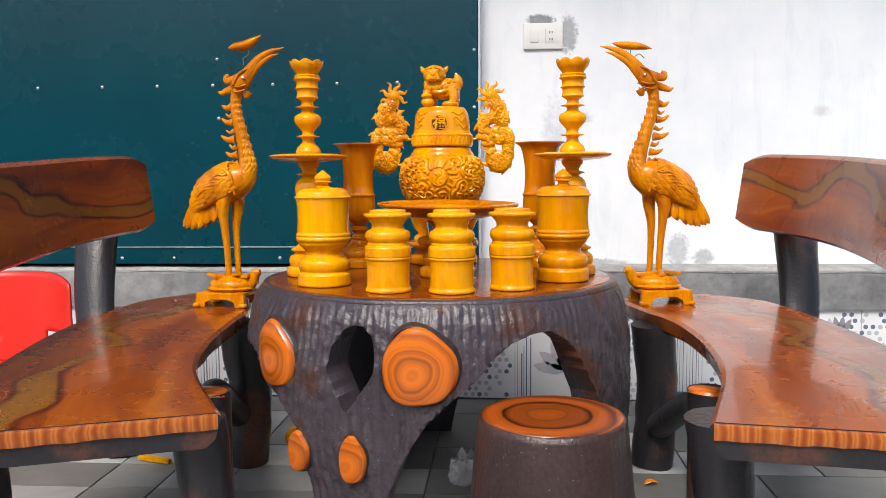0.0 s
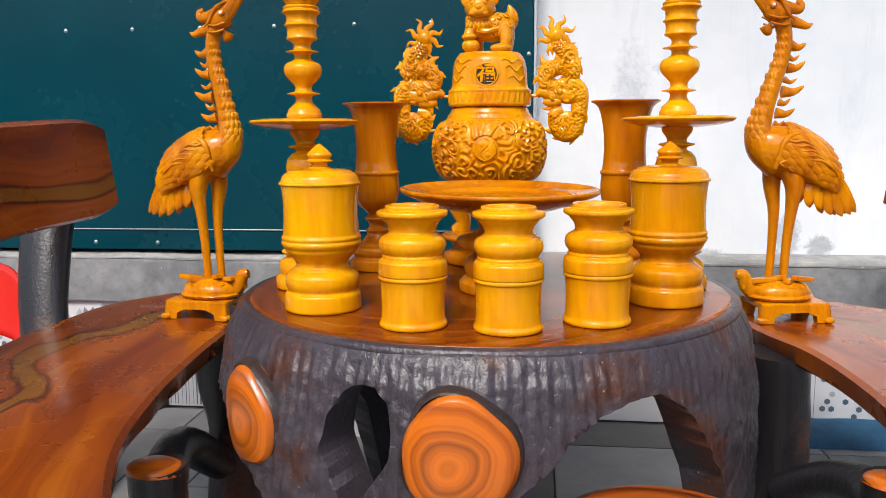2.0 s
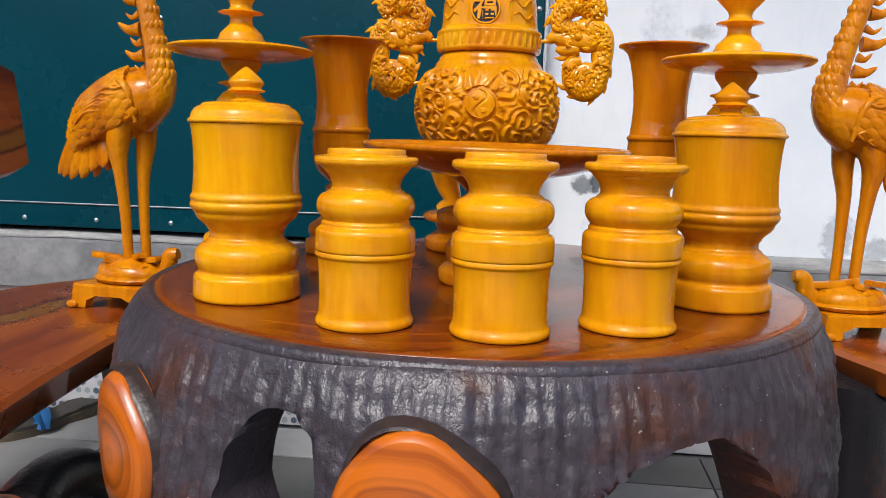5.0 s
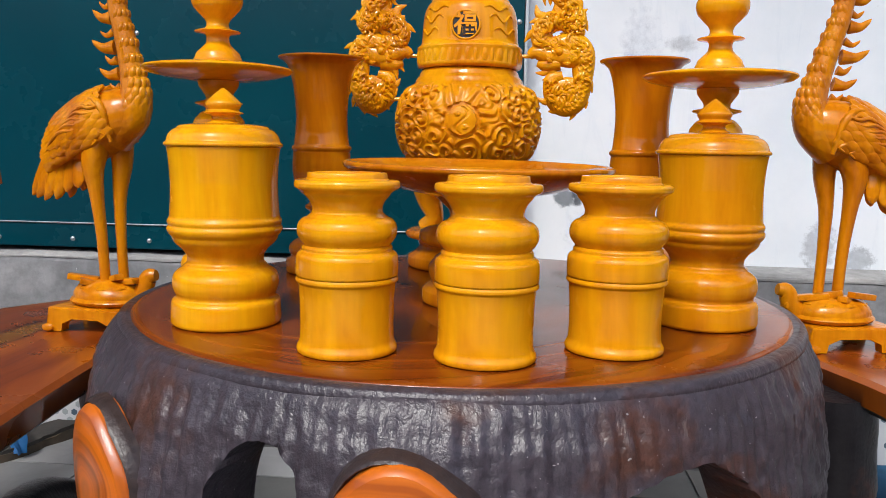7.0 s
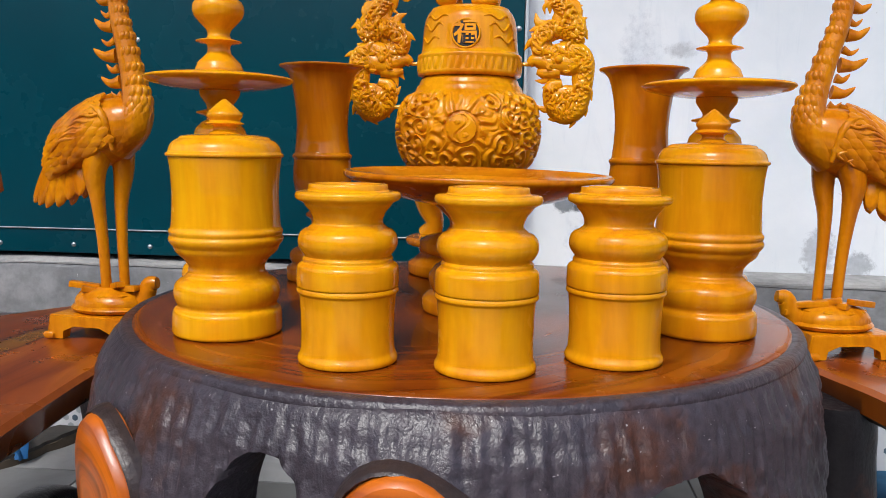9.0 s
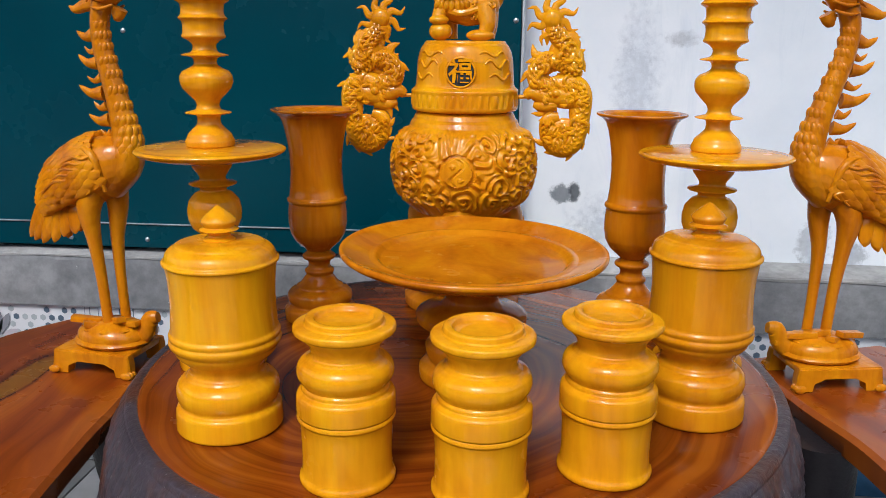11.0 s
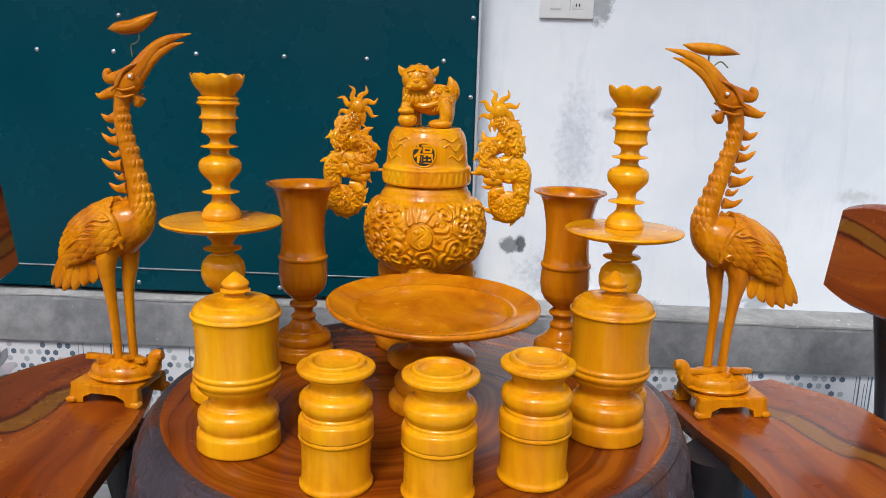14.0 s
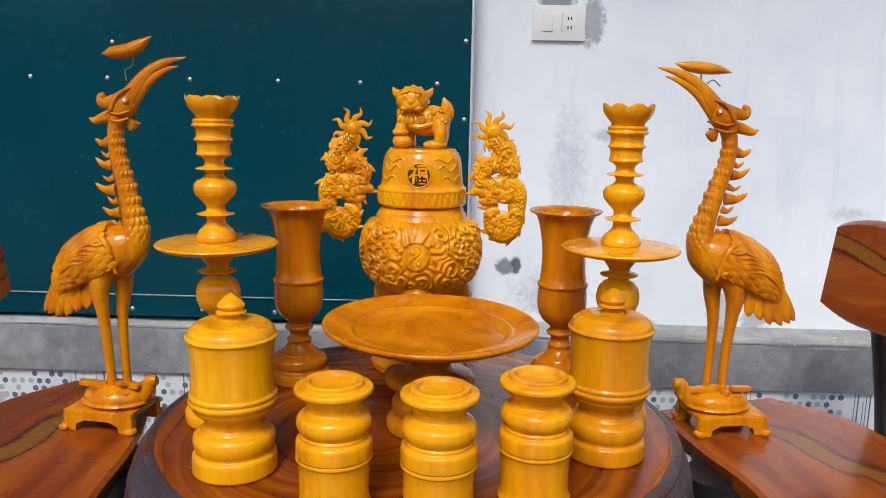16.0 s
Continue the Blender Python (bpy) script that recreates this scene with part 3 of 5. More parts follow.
def table():
    t = thing("table", pose(TABLE.x, TABLE.y, 0), "round cement tree-stump table with a polished painted top", "table")
    # skirt with roots
    bm = bmesh.new()
    na, nz = 600, 130
    grid = {}

    def vert(i, j):
        i %= na
        if (i, j) not in grid:
            deg, z = i * 360 / na, FLOOR + (0.484 - FLOOR) * (1 - j / nz)
            r = skirt_radius(deg, z)
            a = radians(deg)
            grid[i, j] = bm.verts.new((r * math.cos(a), r * math.sin(a), z))
        return grid[i, j]
    for j in range(nz):
        for i in range(na):
            deg, z = (i + 0.5) * 360 / na, FLOOR + (0.484 - FLOOR) * (1 - (j + 0.5) / nz)
            if skirt_open(deg, z) < 0.0:
                bm.faces.new((vert(i, j), vert(i, j + 1), vert(i + 1, j + 1), vert(i + 1, j)))
    where = {v: (k[0] * 360 / na, FLOOR + (0.484 - FLOOR) * (1 - k[1] / nz)) for k, v in grid.items()}
    for v in bm.verts:
        if v.is_boundary and FLOOR + 0.003 < v.co.z < 0.475:
            deg, z = where[v]
            for _ in range(3):
                f = skirt_open(deg, z)
                gd = (skirt_open(deg + 0.05, z) - skirt_open(deg - 0.05, z)) / 0.1 / 0.0073
                gz = (skirt_open(deg, z + 0.0004) - skirt_open(deg, z - 0.0004)) / 0.0008
                g2 = gd * gd + gz * gz
                if abs(f) > 0.5 or g2 < 1e-4:
                    break
                k = max(-1, min(1, 0.0022 / (abs(f) / math.sqrt(g2) + 1e-9)))
                deg, z = deg - f * gd / g2 * k / 0.0073, z - f * gz / g2 * k
            r = skirt_radius(deg, z)
            v.co = (r * math.cos(radians(deg)), r * math.sin(radians(deg)), max(FLOOR, z))
    outer = list(bm.faces)
    rim_edges = [e for e in bm.edges if e.is_boundary]
    inner = {}
    for v in list(bm.verts):
        d = Vector((v.co.x, v.co.y, 0)).normalized()
        deg = math.degrees(math.atan2(d.y, d.x)) % 360
        k = 0.350 + 0.006 * noise.noise((d.x * 3, d.y * 3, v.co.z * 8))
        inner[v] = bm.verts.new((d.x * k, d.y * k, v.co.z))
    for f in outer:
        bm.faces.new([inner[v] for v in reversed(f.verts)])
    for e in rim_edges:
        a, b = e.verts
        bm.faces.new((a, b, inner[b], inner[a]))
    skirt = part("skirt", bm, BARK, t, "dark bark-textured cement with openings between roots", angle=80)
    # rim and top
    bm = bmesh.new()
    lathe([(0.30, 0.470), (0.380, 0.470), (0.384, 0.480), (0.381, 0.4865), (0.374, 0.4885), (0.366, 0.4870), (0.30, 0.4865)], 180,
          lambda a, r, z: (r * (1 + 0.006 * noise.noise((math.cos(a) * 3, math.sin(a) * 3, 0))), z), bm)
    part("rim", bm, BARK, t, "worn dark bark rim")
    bm = bmesh.new()
    lathe([(0.0, 0.490), (0.2, 0.490), (0.364, 0.490), (0.369, 0.4885), (0.370, 0.484)], 180,
          lambda a, r, z: (r * (1 + 0.006 * noise.noise((math.cos(a) * 3, math.sin(a) * 3, 0))), z), bm)
    part("tabletop", bm, TOP, t, "polished red-brown top painted as wood grain")
    # sawn knots on the roots
    for deg, z, w, h, name in ((269.5, 0.377, 0.066, 0.069, "knot"), (228.5, 0.376, 0.056, 0.064, "knot"), (253.2, 0.209, 0.026, 0.043, "knot"), (238.0, 0.209, 0.025, 0.038, "knot")):
        bm = bmesh.new()
        prof = [(0.0, 0.004), (0.5, 0.0045), (0.93, 0.003), (1.0, -0.003), (1.02, -0.022)]
        lathe(prof, 40, lambda a, r, q: (r * (1 + 0.05 * math.sin(3 * a + z * 40) + 0.02 * math.sin(5 * a)), q), bm)
        bmesh.ops.scale(bm, vec=(w, h, 1), verts=bm.verts)
        for v in bm.verts:
            v.co.z -= v.co.x ** 2 / 0.84
        # Dark brown ring: the shading round each knot, put in as colour and shape.
        ring = lathe([(0.97, -0.008), (1.005, -0.0040), (1.035, -0.006), (1.07, -0.012), (1.08, -0.02)], 40, lambda a, r, q: (r * (1 + 0.05 * math.sin(3 * a + z * 40) + 0.03 * math.sin(4 * a)), q))
        bmesh.ops.scale(ring, vec=(w, h, 1), verts=ring.verts)
        for v in ring.verts:
            v.co.z -= v.co.x ** 2 / 0.84
        shade_ring = part("bark_collar", ring, KNOTSHADE, t, "dark brown ring put in for the shading round the sawn branch")
        k = part(name, bm, KNOT, t, "orange sawn branch end painted with growth rings")
        a = radians(deg)
        r = skirt_radius(deg, z) + 0.007
        shade_ring.matrix_local = k.matrix_local = pose(r * math.cos(a), r * math.sin(a), z) @ Matrix.Rotation(a + math.pi / 2, 4, "Z") @ Matrix.Rotation(math.pi / 2 + 0.03, 4, "X")


table()


# ---- stool ----
def stool():
    t = thing("stool", pose(0.222, -0.452, 0), "low round cement stool shaped like a tree stump, ringed orange seat", "stool")

    def lumpy(a, r, z):
        k = 1 + 0.018 * noise.noise((math.cos(a) * 2, math.sin(a) * 2, z * 5)) + 0.006 * noise.noise((math.cos(a) * 14, math.sin(a) * 14, z * 4))
        return r * k, z
    bm = lathe([(0.10, FLOOR), (0.149, FLOOR), (0.148, 0.05), (0.143, 0.09), (0.138, 0.16), (0.133, 0.22), (0.129, 0.265), (0.127, 0.291), (0.123, 0.300), (0.117, 0.302)], 120, lumpy)
    part("trunk", bm, STOOLBARK, t)
    bm = lathe([(0.0, 0.001), (0.06, 0.0005), (0.112, 0.0), (0.119, -0.0015), (0.121, -0.008)], 90, lumpy)
    top = part("seat", bm, STOOLTOP, t, "orange-red seat painted with growth rings")
    top.matrix_local = pose(0, 0, 0.304)


stool()


# ---- benches ----
def plank(bm, inner, outer, z0, z1, n=60, lean=0.0):
    """A curved board between two lines seen from above, with rounded edges."""
    a, b = curve([(x, y, 0) for x, y in inner], n), curve([(x, y, 0) for x, y in outer], n)
    rows = []
    for p, q in zip(a, b):
        w = 0.007 * noise.noise((p.x * 9, p.y * 9, 3))
        d = (q - p).normalized()
        up = Vector((0, 0, 1))
        row = [p + d * 0.006 + up * z1, p + up * (z1 - 0.006) - d * 0.001, p + up * (z0 + 0.012) + d * (0.006 + w), p + d * 0.02 + up * z0,
               q - d * 0.02 + up * z0, q - d * 0.005 + up * (z0 + 0.012), q + up * (z1 - 0.006), q - d * 0.006 + up * z1]
        for s in range(1, 6):
            row.append(q.lerp(p, s / 6) + up * z1)
        rows.append([bm.verts.new(v) for v in row])
    uv = bm.loops.layers.uv.new("UVMap")
    m = len(rows[0])
    across = [0, 0, 0, 0.05, 0.95, 1, 1, 1] + [1 - s / 6 for s in range(1, 6)]
    run = 0.0
    for i, (r0, r1) in enumerate(zip(rows, rows[1:])):
        step = (a[i + 1].lerp(b[i + 1], 0.5) - a[i].lerp(b[i], 0.5)).length
        for k in range(m):
            q = (k + 1) % m
            f = bm.faces.new((r0[k], r0[q], r1[q], r1[k]))
            for l, c in zip(f.loops, ((across[k], run), (across[q], run), (across[q], run + step), (across[k], run + step))):
                l[uv].uv = c
            f.material_index = 1 if k in (2, 3, 4, 5) else 0
        run += step
    for row in (rows[0][::-1], rows[-1]):
        f = bm.faces.new(row)
        f.material_index = 1
    return bm


def trunk_leg(parent, name, a, b, r0, r1, flat=1.0, bend=0.012):
    bm = bmesh.new()
    a, b = Vector(a), Vector(b)
    mid = a.lerp(b, 0.5) + Vector((bend, bend * 0.5, 0))
    tube(bm, [a, mid, b], [r0, (r0 + r1) * 0.47, r1], 18, 14, flat)
    for v in bm.verts:
        v.co += Vector((v.co.x - a.x, v.co.y - a.y, 0)).normalized() * 0.004 * noise.noise(v.co * 30)
    return part(name, bm, DARKBARK, parent)


def backrest(parent, line, z0, z1, lean, drop, label):
    """A curved plank standing on edge; line runs along its lower edge, ends are rounded."""
    bm = bmesh.new()
    n = 50
    p = curve([(x, y, 0) for x, y in line], n)
    rows = []
    for i, q in enumerate(p):
        d = (p[min(i + 1, n - 1)] - p[max(i - 1, 0)]).normalized()
        e = min(i, n - 1 - i) / 4
        trim = 0.018 * (1 - min(1, e)) ** 2
        side = Vector((-d.y, d.x, 0))
        sag = drop * (i / (n - 1) if line[0][1] > line[-1][1] else 1 - i / (n - 1)) ** 1.2
        lo, hi = z0 + trim - sag, z1 - trim - sag
        row = []
        for k, (t, w) in enumerate(((0.0, 0.3), (0.04, 0.0), (0.5, 0.0), (0.96, 0.0), (1.0, 0.3), (1.0, 0.7), (0.96, 1.0), (0.5, 1.0), (0.04, 1.0), (0.0, 0.7))):
            z = lo + (hi - lo) * t
            row.append(bm.verts.new(q + side * (abs(lean) * (z + sag - z0) + 0.038 * w) + Vector((0, 0, z))))
        rows.append(row)
    m = len(rows[0])
    uv = bm.loops.layers.uv.new("UVMap")
    high = (0, 0.04, 0.5, 0.96, 1, 1, 0.96, 0.5, 0.04, 0)
    run = 0.3
    for i, (r0, r1) in enumerate(zip(rows, rows[1:])):
        step = (p[i + 1] - p[i]).length
        for k in range(m):
            q = (k + 1) % m
            f = bm.faces.new((r0[k], r0[q], r1[q], r1[k]))
            for l, c in zip(f.loops, ((high[k], run), (high[q], run), (high[q], run + step), (high[k], run + step))):
                l[uv].uv = (c[0] * 0.62 + 0.2, c[1])
        run += step
    bm.faces.new(rows[0][::-1])
    bm.faces.new(rows[-1])
    return part("backrest", bm, SEAT, parent, label)


def sawn_end(parent, a, b):
    """The pale orange strip along the sawn front end of a seat."""
    a, b = Vector((*a, 0)), Vector((*b, 0))
    d = (b - a).normalized()
    w = Vector((d.y, -d.x, 0))
    w = w if w.y < 0 else -w
    bm = bmesh.new()
    rows = []
    for i in range(41):
        p = a.lerp(b, i / 40) + d * (0.004 if i == 0 else (-0.004 if i == 40 else 0))
        lo = SEATZ - 0.022 + 0.004 * noise.noise(p * 25)
        rows.append([bm.verts.new(p + w * y + Vector((0, 0, z))) for y, z in ((-0.004, SEATZ - 0.001), (0.004, SEATZ - 0.002), (0.007, SEATZ - 0.010), (0.005, lo), (-0.004, lo))])
    for r0, r1 in zip(rows, rows[1:]):
        for k in range(5):
            bm.faces.new((r0[k], r0[(k + 1) % 5], r1[(k + 1) % 5], r1[k]))
    bm.faces.new(rows[0])
    bm.faces.new(rows[-1][::-1])
    return part("front_edge", bm, SAWN, parent, "bright orange sawn front edge")


def bench_left():
    b = thing("bench", pose(0, 0, 0), "curved cement bench painted as orange-brown wood with ochre veins", "bench", "benches round the table")
    bm = plank(bmesh.new(), [(-0.238, -0.761), (-0.368, -0.515), (-0.425, -0.308), (-0.454, -0.098), (-0.465, 0.035), (-0.492, 0.166), (-0.55, 0.326)],
               [(-0.625, -0.904), (-0.71, -0.544), (-0.771, -0.29), (-0.801, -0.062), (-0.8, 0.096), (-0.785, 0.226), (-0.71, 0.341)], SEATZ - 0.048, SEATZ)
    part("seat", bm, [SEAT, DARKBARK], b, "polished curved seat with a rough dark underside")
    sawn_end(b, (-0.238, -0.761), (-0.625, -0.904))
    trunk_leg(b, "leg", (-0.476, 0.065, FLOOR), (-0.478, 0.055, SEATZ - 0.03), 0.05, 0.056)
    trunk_leg(b, "leg", (-0.295, -0.70, FLOOR), (-0.295, -0.70, SEATZ - 0.03), 0.036, 0.04)
    trunk_leg(b, "leg", (-0.58, -0.82, FLOOR), (-0.56, -0.82, SEATZ - 0.03), 0.05, 0.05)
    part("brace", tube(bmesh.new(), [(-0.48, 0.02, 0.15), (-0.485, -0.09, 0.225), (-0.455, -0.21, 0.262), (-0.41, -0.34, 0.262)], [0.03, 0.032, 0.03, 0.034], 16, 20), DARKBARK, b)
    bm = tube(bmesh.new(), [(-0.407, -0.345, FLOOR), (-0.407, -0.347, 0.2), (-0.407, -0.35, 0.308)], [0.036, 0.036, 0.038], 18, 6)
    part("stump", bm, DARKBARK, b)
    bm = lathe([(0, 0.004), (0.03, 0.003), (0.037, -0.002), (0.038, -0.008)], 24)
    k = part("stump_end", bm, KNOT, b, "orange sawn stump end")
    k.matrix_local = pose(-0.407, -0.35, 0.309, -6, 4)
    trunk_leg(b, "post", (-0.80, 0.09, FLOOR), (-0.945, 0.295, 0.63), 0.046, 0.060, 0.62, -0.030)
    trunk_leg(b, "post", (-0.72, -0.60, FLOOR), (-0.81, -0.62, 0.60), 0.05, 0.045, 0.7)
    backrest(b, [(-0.66, -0.80), (-0.745, -0.50), (-0.795, -0.2), (-0.800, 0.02), (-0.760, 0.245)], 0.572, 0.766, 0.16, 0.06, "curved plank back with an ochre vein")


def bench_right():
    b = thing("bench", pose(0, 0, 0), "curved cement bench painted as red-brown wood with swirling ochre grain", "bench", "benches round the table")
    bm = plank(bmesh.new(), [(0.4, -0.772), (0.486, -0.506), (0.516, -0.29), (0.519, -0.134), (0.506, 0), (0.47, 0.116), (0.435, 0.276)],
               [(0.805, -0.834), (0.833, -0.544), (0.841, -0.308), (0.839, -0.107), (0.825, 0.096), (0.79, 0.256), (0.68, 0.366)], SEATZ - 0.048, SEATZ)
    part("seat", bm, [SEAT, DARKBARK], b, "polished curved seat with a rough dark underside")
    sawn_end(b, (0.4, -0.772), (0.805, -0.834))
    trunk_leg(b, "leg", (0.494, 0.10, FLOOR), (0.488, 0.09, SEATZ - 0.03), 0.05, 0.05)
    trunk_leg(b, "leg", (0.445, -0.65, FLOOR), (0.442, -0.65, SEATZ - 0.03), 0.036, 0.046)
    trunk_leg(b, "leg", (0.74, -0.76, FLOOR), (0.73, -0.76, SEATZ - 0.03), 0.05, 0.05)
    part("brace", tube(bmesh.new(), [(0.50, 0.05, 0.13), (0.525, -0.06, 0.20), (0.535, -0.18, 0.245), (0.52, -0.29, 0.250)], [0.03, 0.03, 0.03, 0.034], 16, 20), DARKBARK, b)
    bm = tube(bmesh.new(), [(0.522, -0.295, FLOOR), (0.521, -0.297, 0.2), (0.52, -0.30, 0.308)], [0.038, 0.038, 0.04], 18, 6)
    part("stump", bm, DARKBARK, b)
    bm = lathe([(0, 0.004), (0.03, 0.003), (0.038, -0.002), (0.04, -0.008)], 24)
    k = part("stump_end", bm, KNOT, b, "orange sawn stump end")
    k.matrix_local = pose(0.52, -0.30, 0.309, -6, 4)
    trunk_leg(b, "post", (0.815, 0.16, FLOOR), (0.895, 0.365, 0.63), 0.046, 0.056, 0.62, 0.035)
    trunk_leg(b, "post", (0.77, -0.60, FLOOR), (0.82, -0.62, 0.60), 0.05, 0.045, 0.7)
    backrest(b, [(0.742, 0.352), (0.83, 0.11), (0.84, -0.12), (0.79, -0.4), (0.68, -0.68)], 0.567, 0.758, 0.16, 0.06, "curved plank back with an ochre vein")


bench_left()
bench_right()

# ---- turned altar pieces on the table ----
TZ = 0.4905


def small_pot(x, y):
    t = thing("offering_pot", pose(x, y, TZ, 0, 0, random.uniform(0, 360)), "small turned yellow wooden pot with waisted neck, hollow top", "pot", "three small pots in a row")
    tall = 1.098
    slim = 0.98
    part("pot", lathe([(r * slim, z * tall) for r, z in [(0, 0), (0.043, 0), (0.0442, 0.0015), (0.0442, 0.0045), (0.0425, 0.0068), (0.0413, 0.010), (0.0408, 0.022), (0.0413, 0.042), (0.0425, 0.0545),
                       (0.0445, 0.0555), (0.0449, 0.0575), (0.0438, 0.0595)]]), GOLD, t)
    part("lid", lathe([(r * slim, z * tall) for r, z in [(0.0436, 0.0598), (0.0446, 0.0606), (0.0446, 0.072), (0.0440, 0.0765), (0.0412, 0.0785), (0.0392, 0.0795), (0.0398, 0.0815), (0.0388, 0.0830), (0.0375, 0.0842),
                       (0.0405, 0.0870), (0.0432, 0.0915), (0.0436, 0.0960), (0.0422, 0.1010), (0.0385, 0.1045), (0.0345, 0.1055), (0.0335, 0.1068), (0.0312, 0.1080), (0.0304, 0.1100),
                       (0.0306, 0.1130), (0.0330, 0.1180), (0.0375, 0.1225), (0.0380, 0.1240), (0.0418, 0.1260), (0.0452, 0.1275), (0.0458, 0.1295), (0.0456, 0.1320), (0.0440, 0.1335),
                       (0.0350, 0.1340), (0.0345, 0.1385), (0.0335, 0.1395), (0.0275, 0.1392), (0.0262, 0.1375), (0.0250, 0.1345), (0.0200, 0.1332), (0.0, 0.1330)]]), GOLD, t)


def fit_canister(prof):
    """Slender body, taller lid line, lower knob."""
    return [(r * 0.955, z * 1.042 if z < 0.1675 else 0.1745 + (z - 0.1675) * 0.90) for r, z in prof]


def fit_candlestick(prof):
    return [(r, z * 1.036 if z < 0.2515 else 0.2605 + (z - 0.2515) * 0.945) for r, z in prof]


def fit_vase(prof):
    return [(r * 0.96, z * 1.045) for r, z in prof]


def canister(x, y, wood, tone):
    t = thing("lidded_canister", pose(x, y, TZ, 0, 0, random.uniform(0, 360)), "large turned " + tone + " wooden canister with a knobbed lid", "canister", "pair of lidded canisters")
    part("body", lathe(fit_canister([(0, 0), (0.0535, 0), (0.0555, 0.002), (0.0558, 0.004), (0.0552, 0.018), (0.0545, 0.0225), (0.0520, 0.0245), (0.0500, 0.0255), (0.0500, 0.0285), (0.0518, 0.0310),
                        (0.0535, 0.0365), (0.0536, 0.0420), (0.0520, 0.0475), (0.0470, 0.0520), (0.0425, 0.0540), (0.0415, 0.0560), (0.0390, 0.0575), (0.0380, 0.0605), (0.0385, 0.0650),
                        (0.0430, 0.0710), (0.0500, 0.0765), (0.0525, 0.0800), (0.0530, 0.0830), (0.0555, 0.0850), (0.0575, 0.0880), (0.0578, 0.0905), (0.0565, 0.0925), (0.0560, 0.0940),
                        (0.0572, 0.0955), (0.0570, 0.0985), (0.0550, 0.1000), (0.0545, 0.1040), (0.0535, 0.1180), (0.0530, 0.1320), (0.0540, 0.1500), (0.0552, 0.1600), (0.0562, 0.1650)])), wood, t)
    lid = part("lid", lathe(fit_canister([(0.0560, 0.1652), (0.0582, 0.1656), (0.0588, 0.1675), (0.0582, 0.1692), (0.0560, 0.1700), (0.0555, 0.1735), (0.0535, 0.1785), (0.0490, 0.1830), (0.0455, 0.1842),
                             (0.0445, 0.1862), (0.0420, 0.1872), (0.0300, 0.1890), (0.0150, 0.1895), (0.0, 0.1895)])), wood, t)
    part("knob", lathe(fit_canister([(0.0160, 0.1890), (0.0165, 0.1905), (0.0120, 0.1925), (0.0110, 0.1960), (0.0120, 0.1985), (0.0195, 0.2000), (0.0198, 0.2012), (0.0150, 0.2030), (0.0160, 0.2055),
                        (0.0180, 0.2085), (0.0175, 0.2115), (0.0130, 0.2165), (0.0070, 0.2220), (0.0020, 0.2262), (0.0, 0.2268)]), 40), wood, lid)


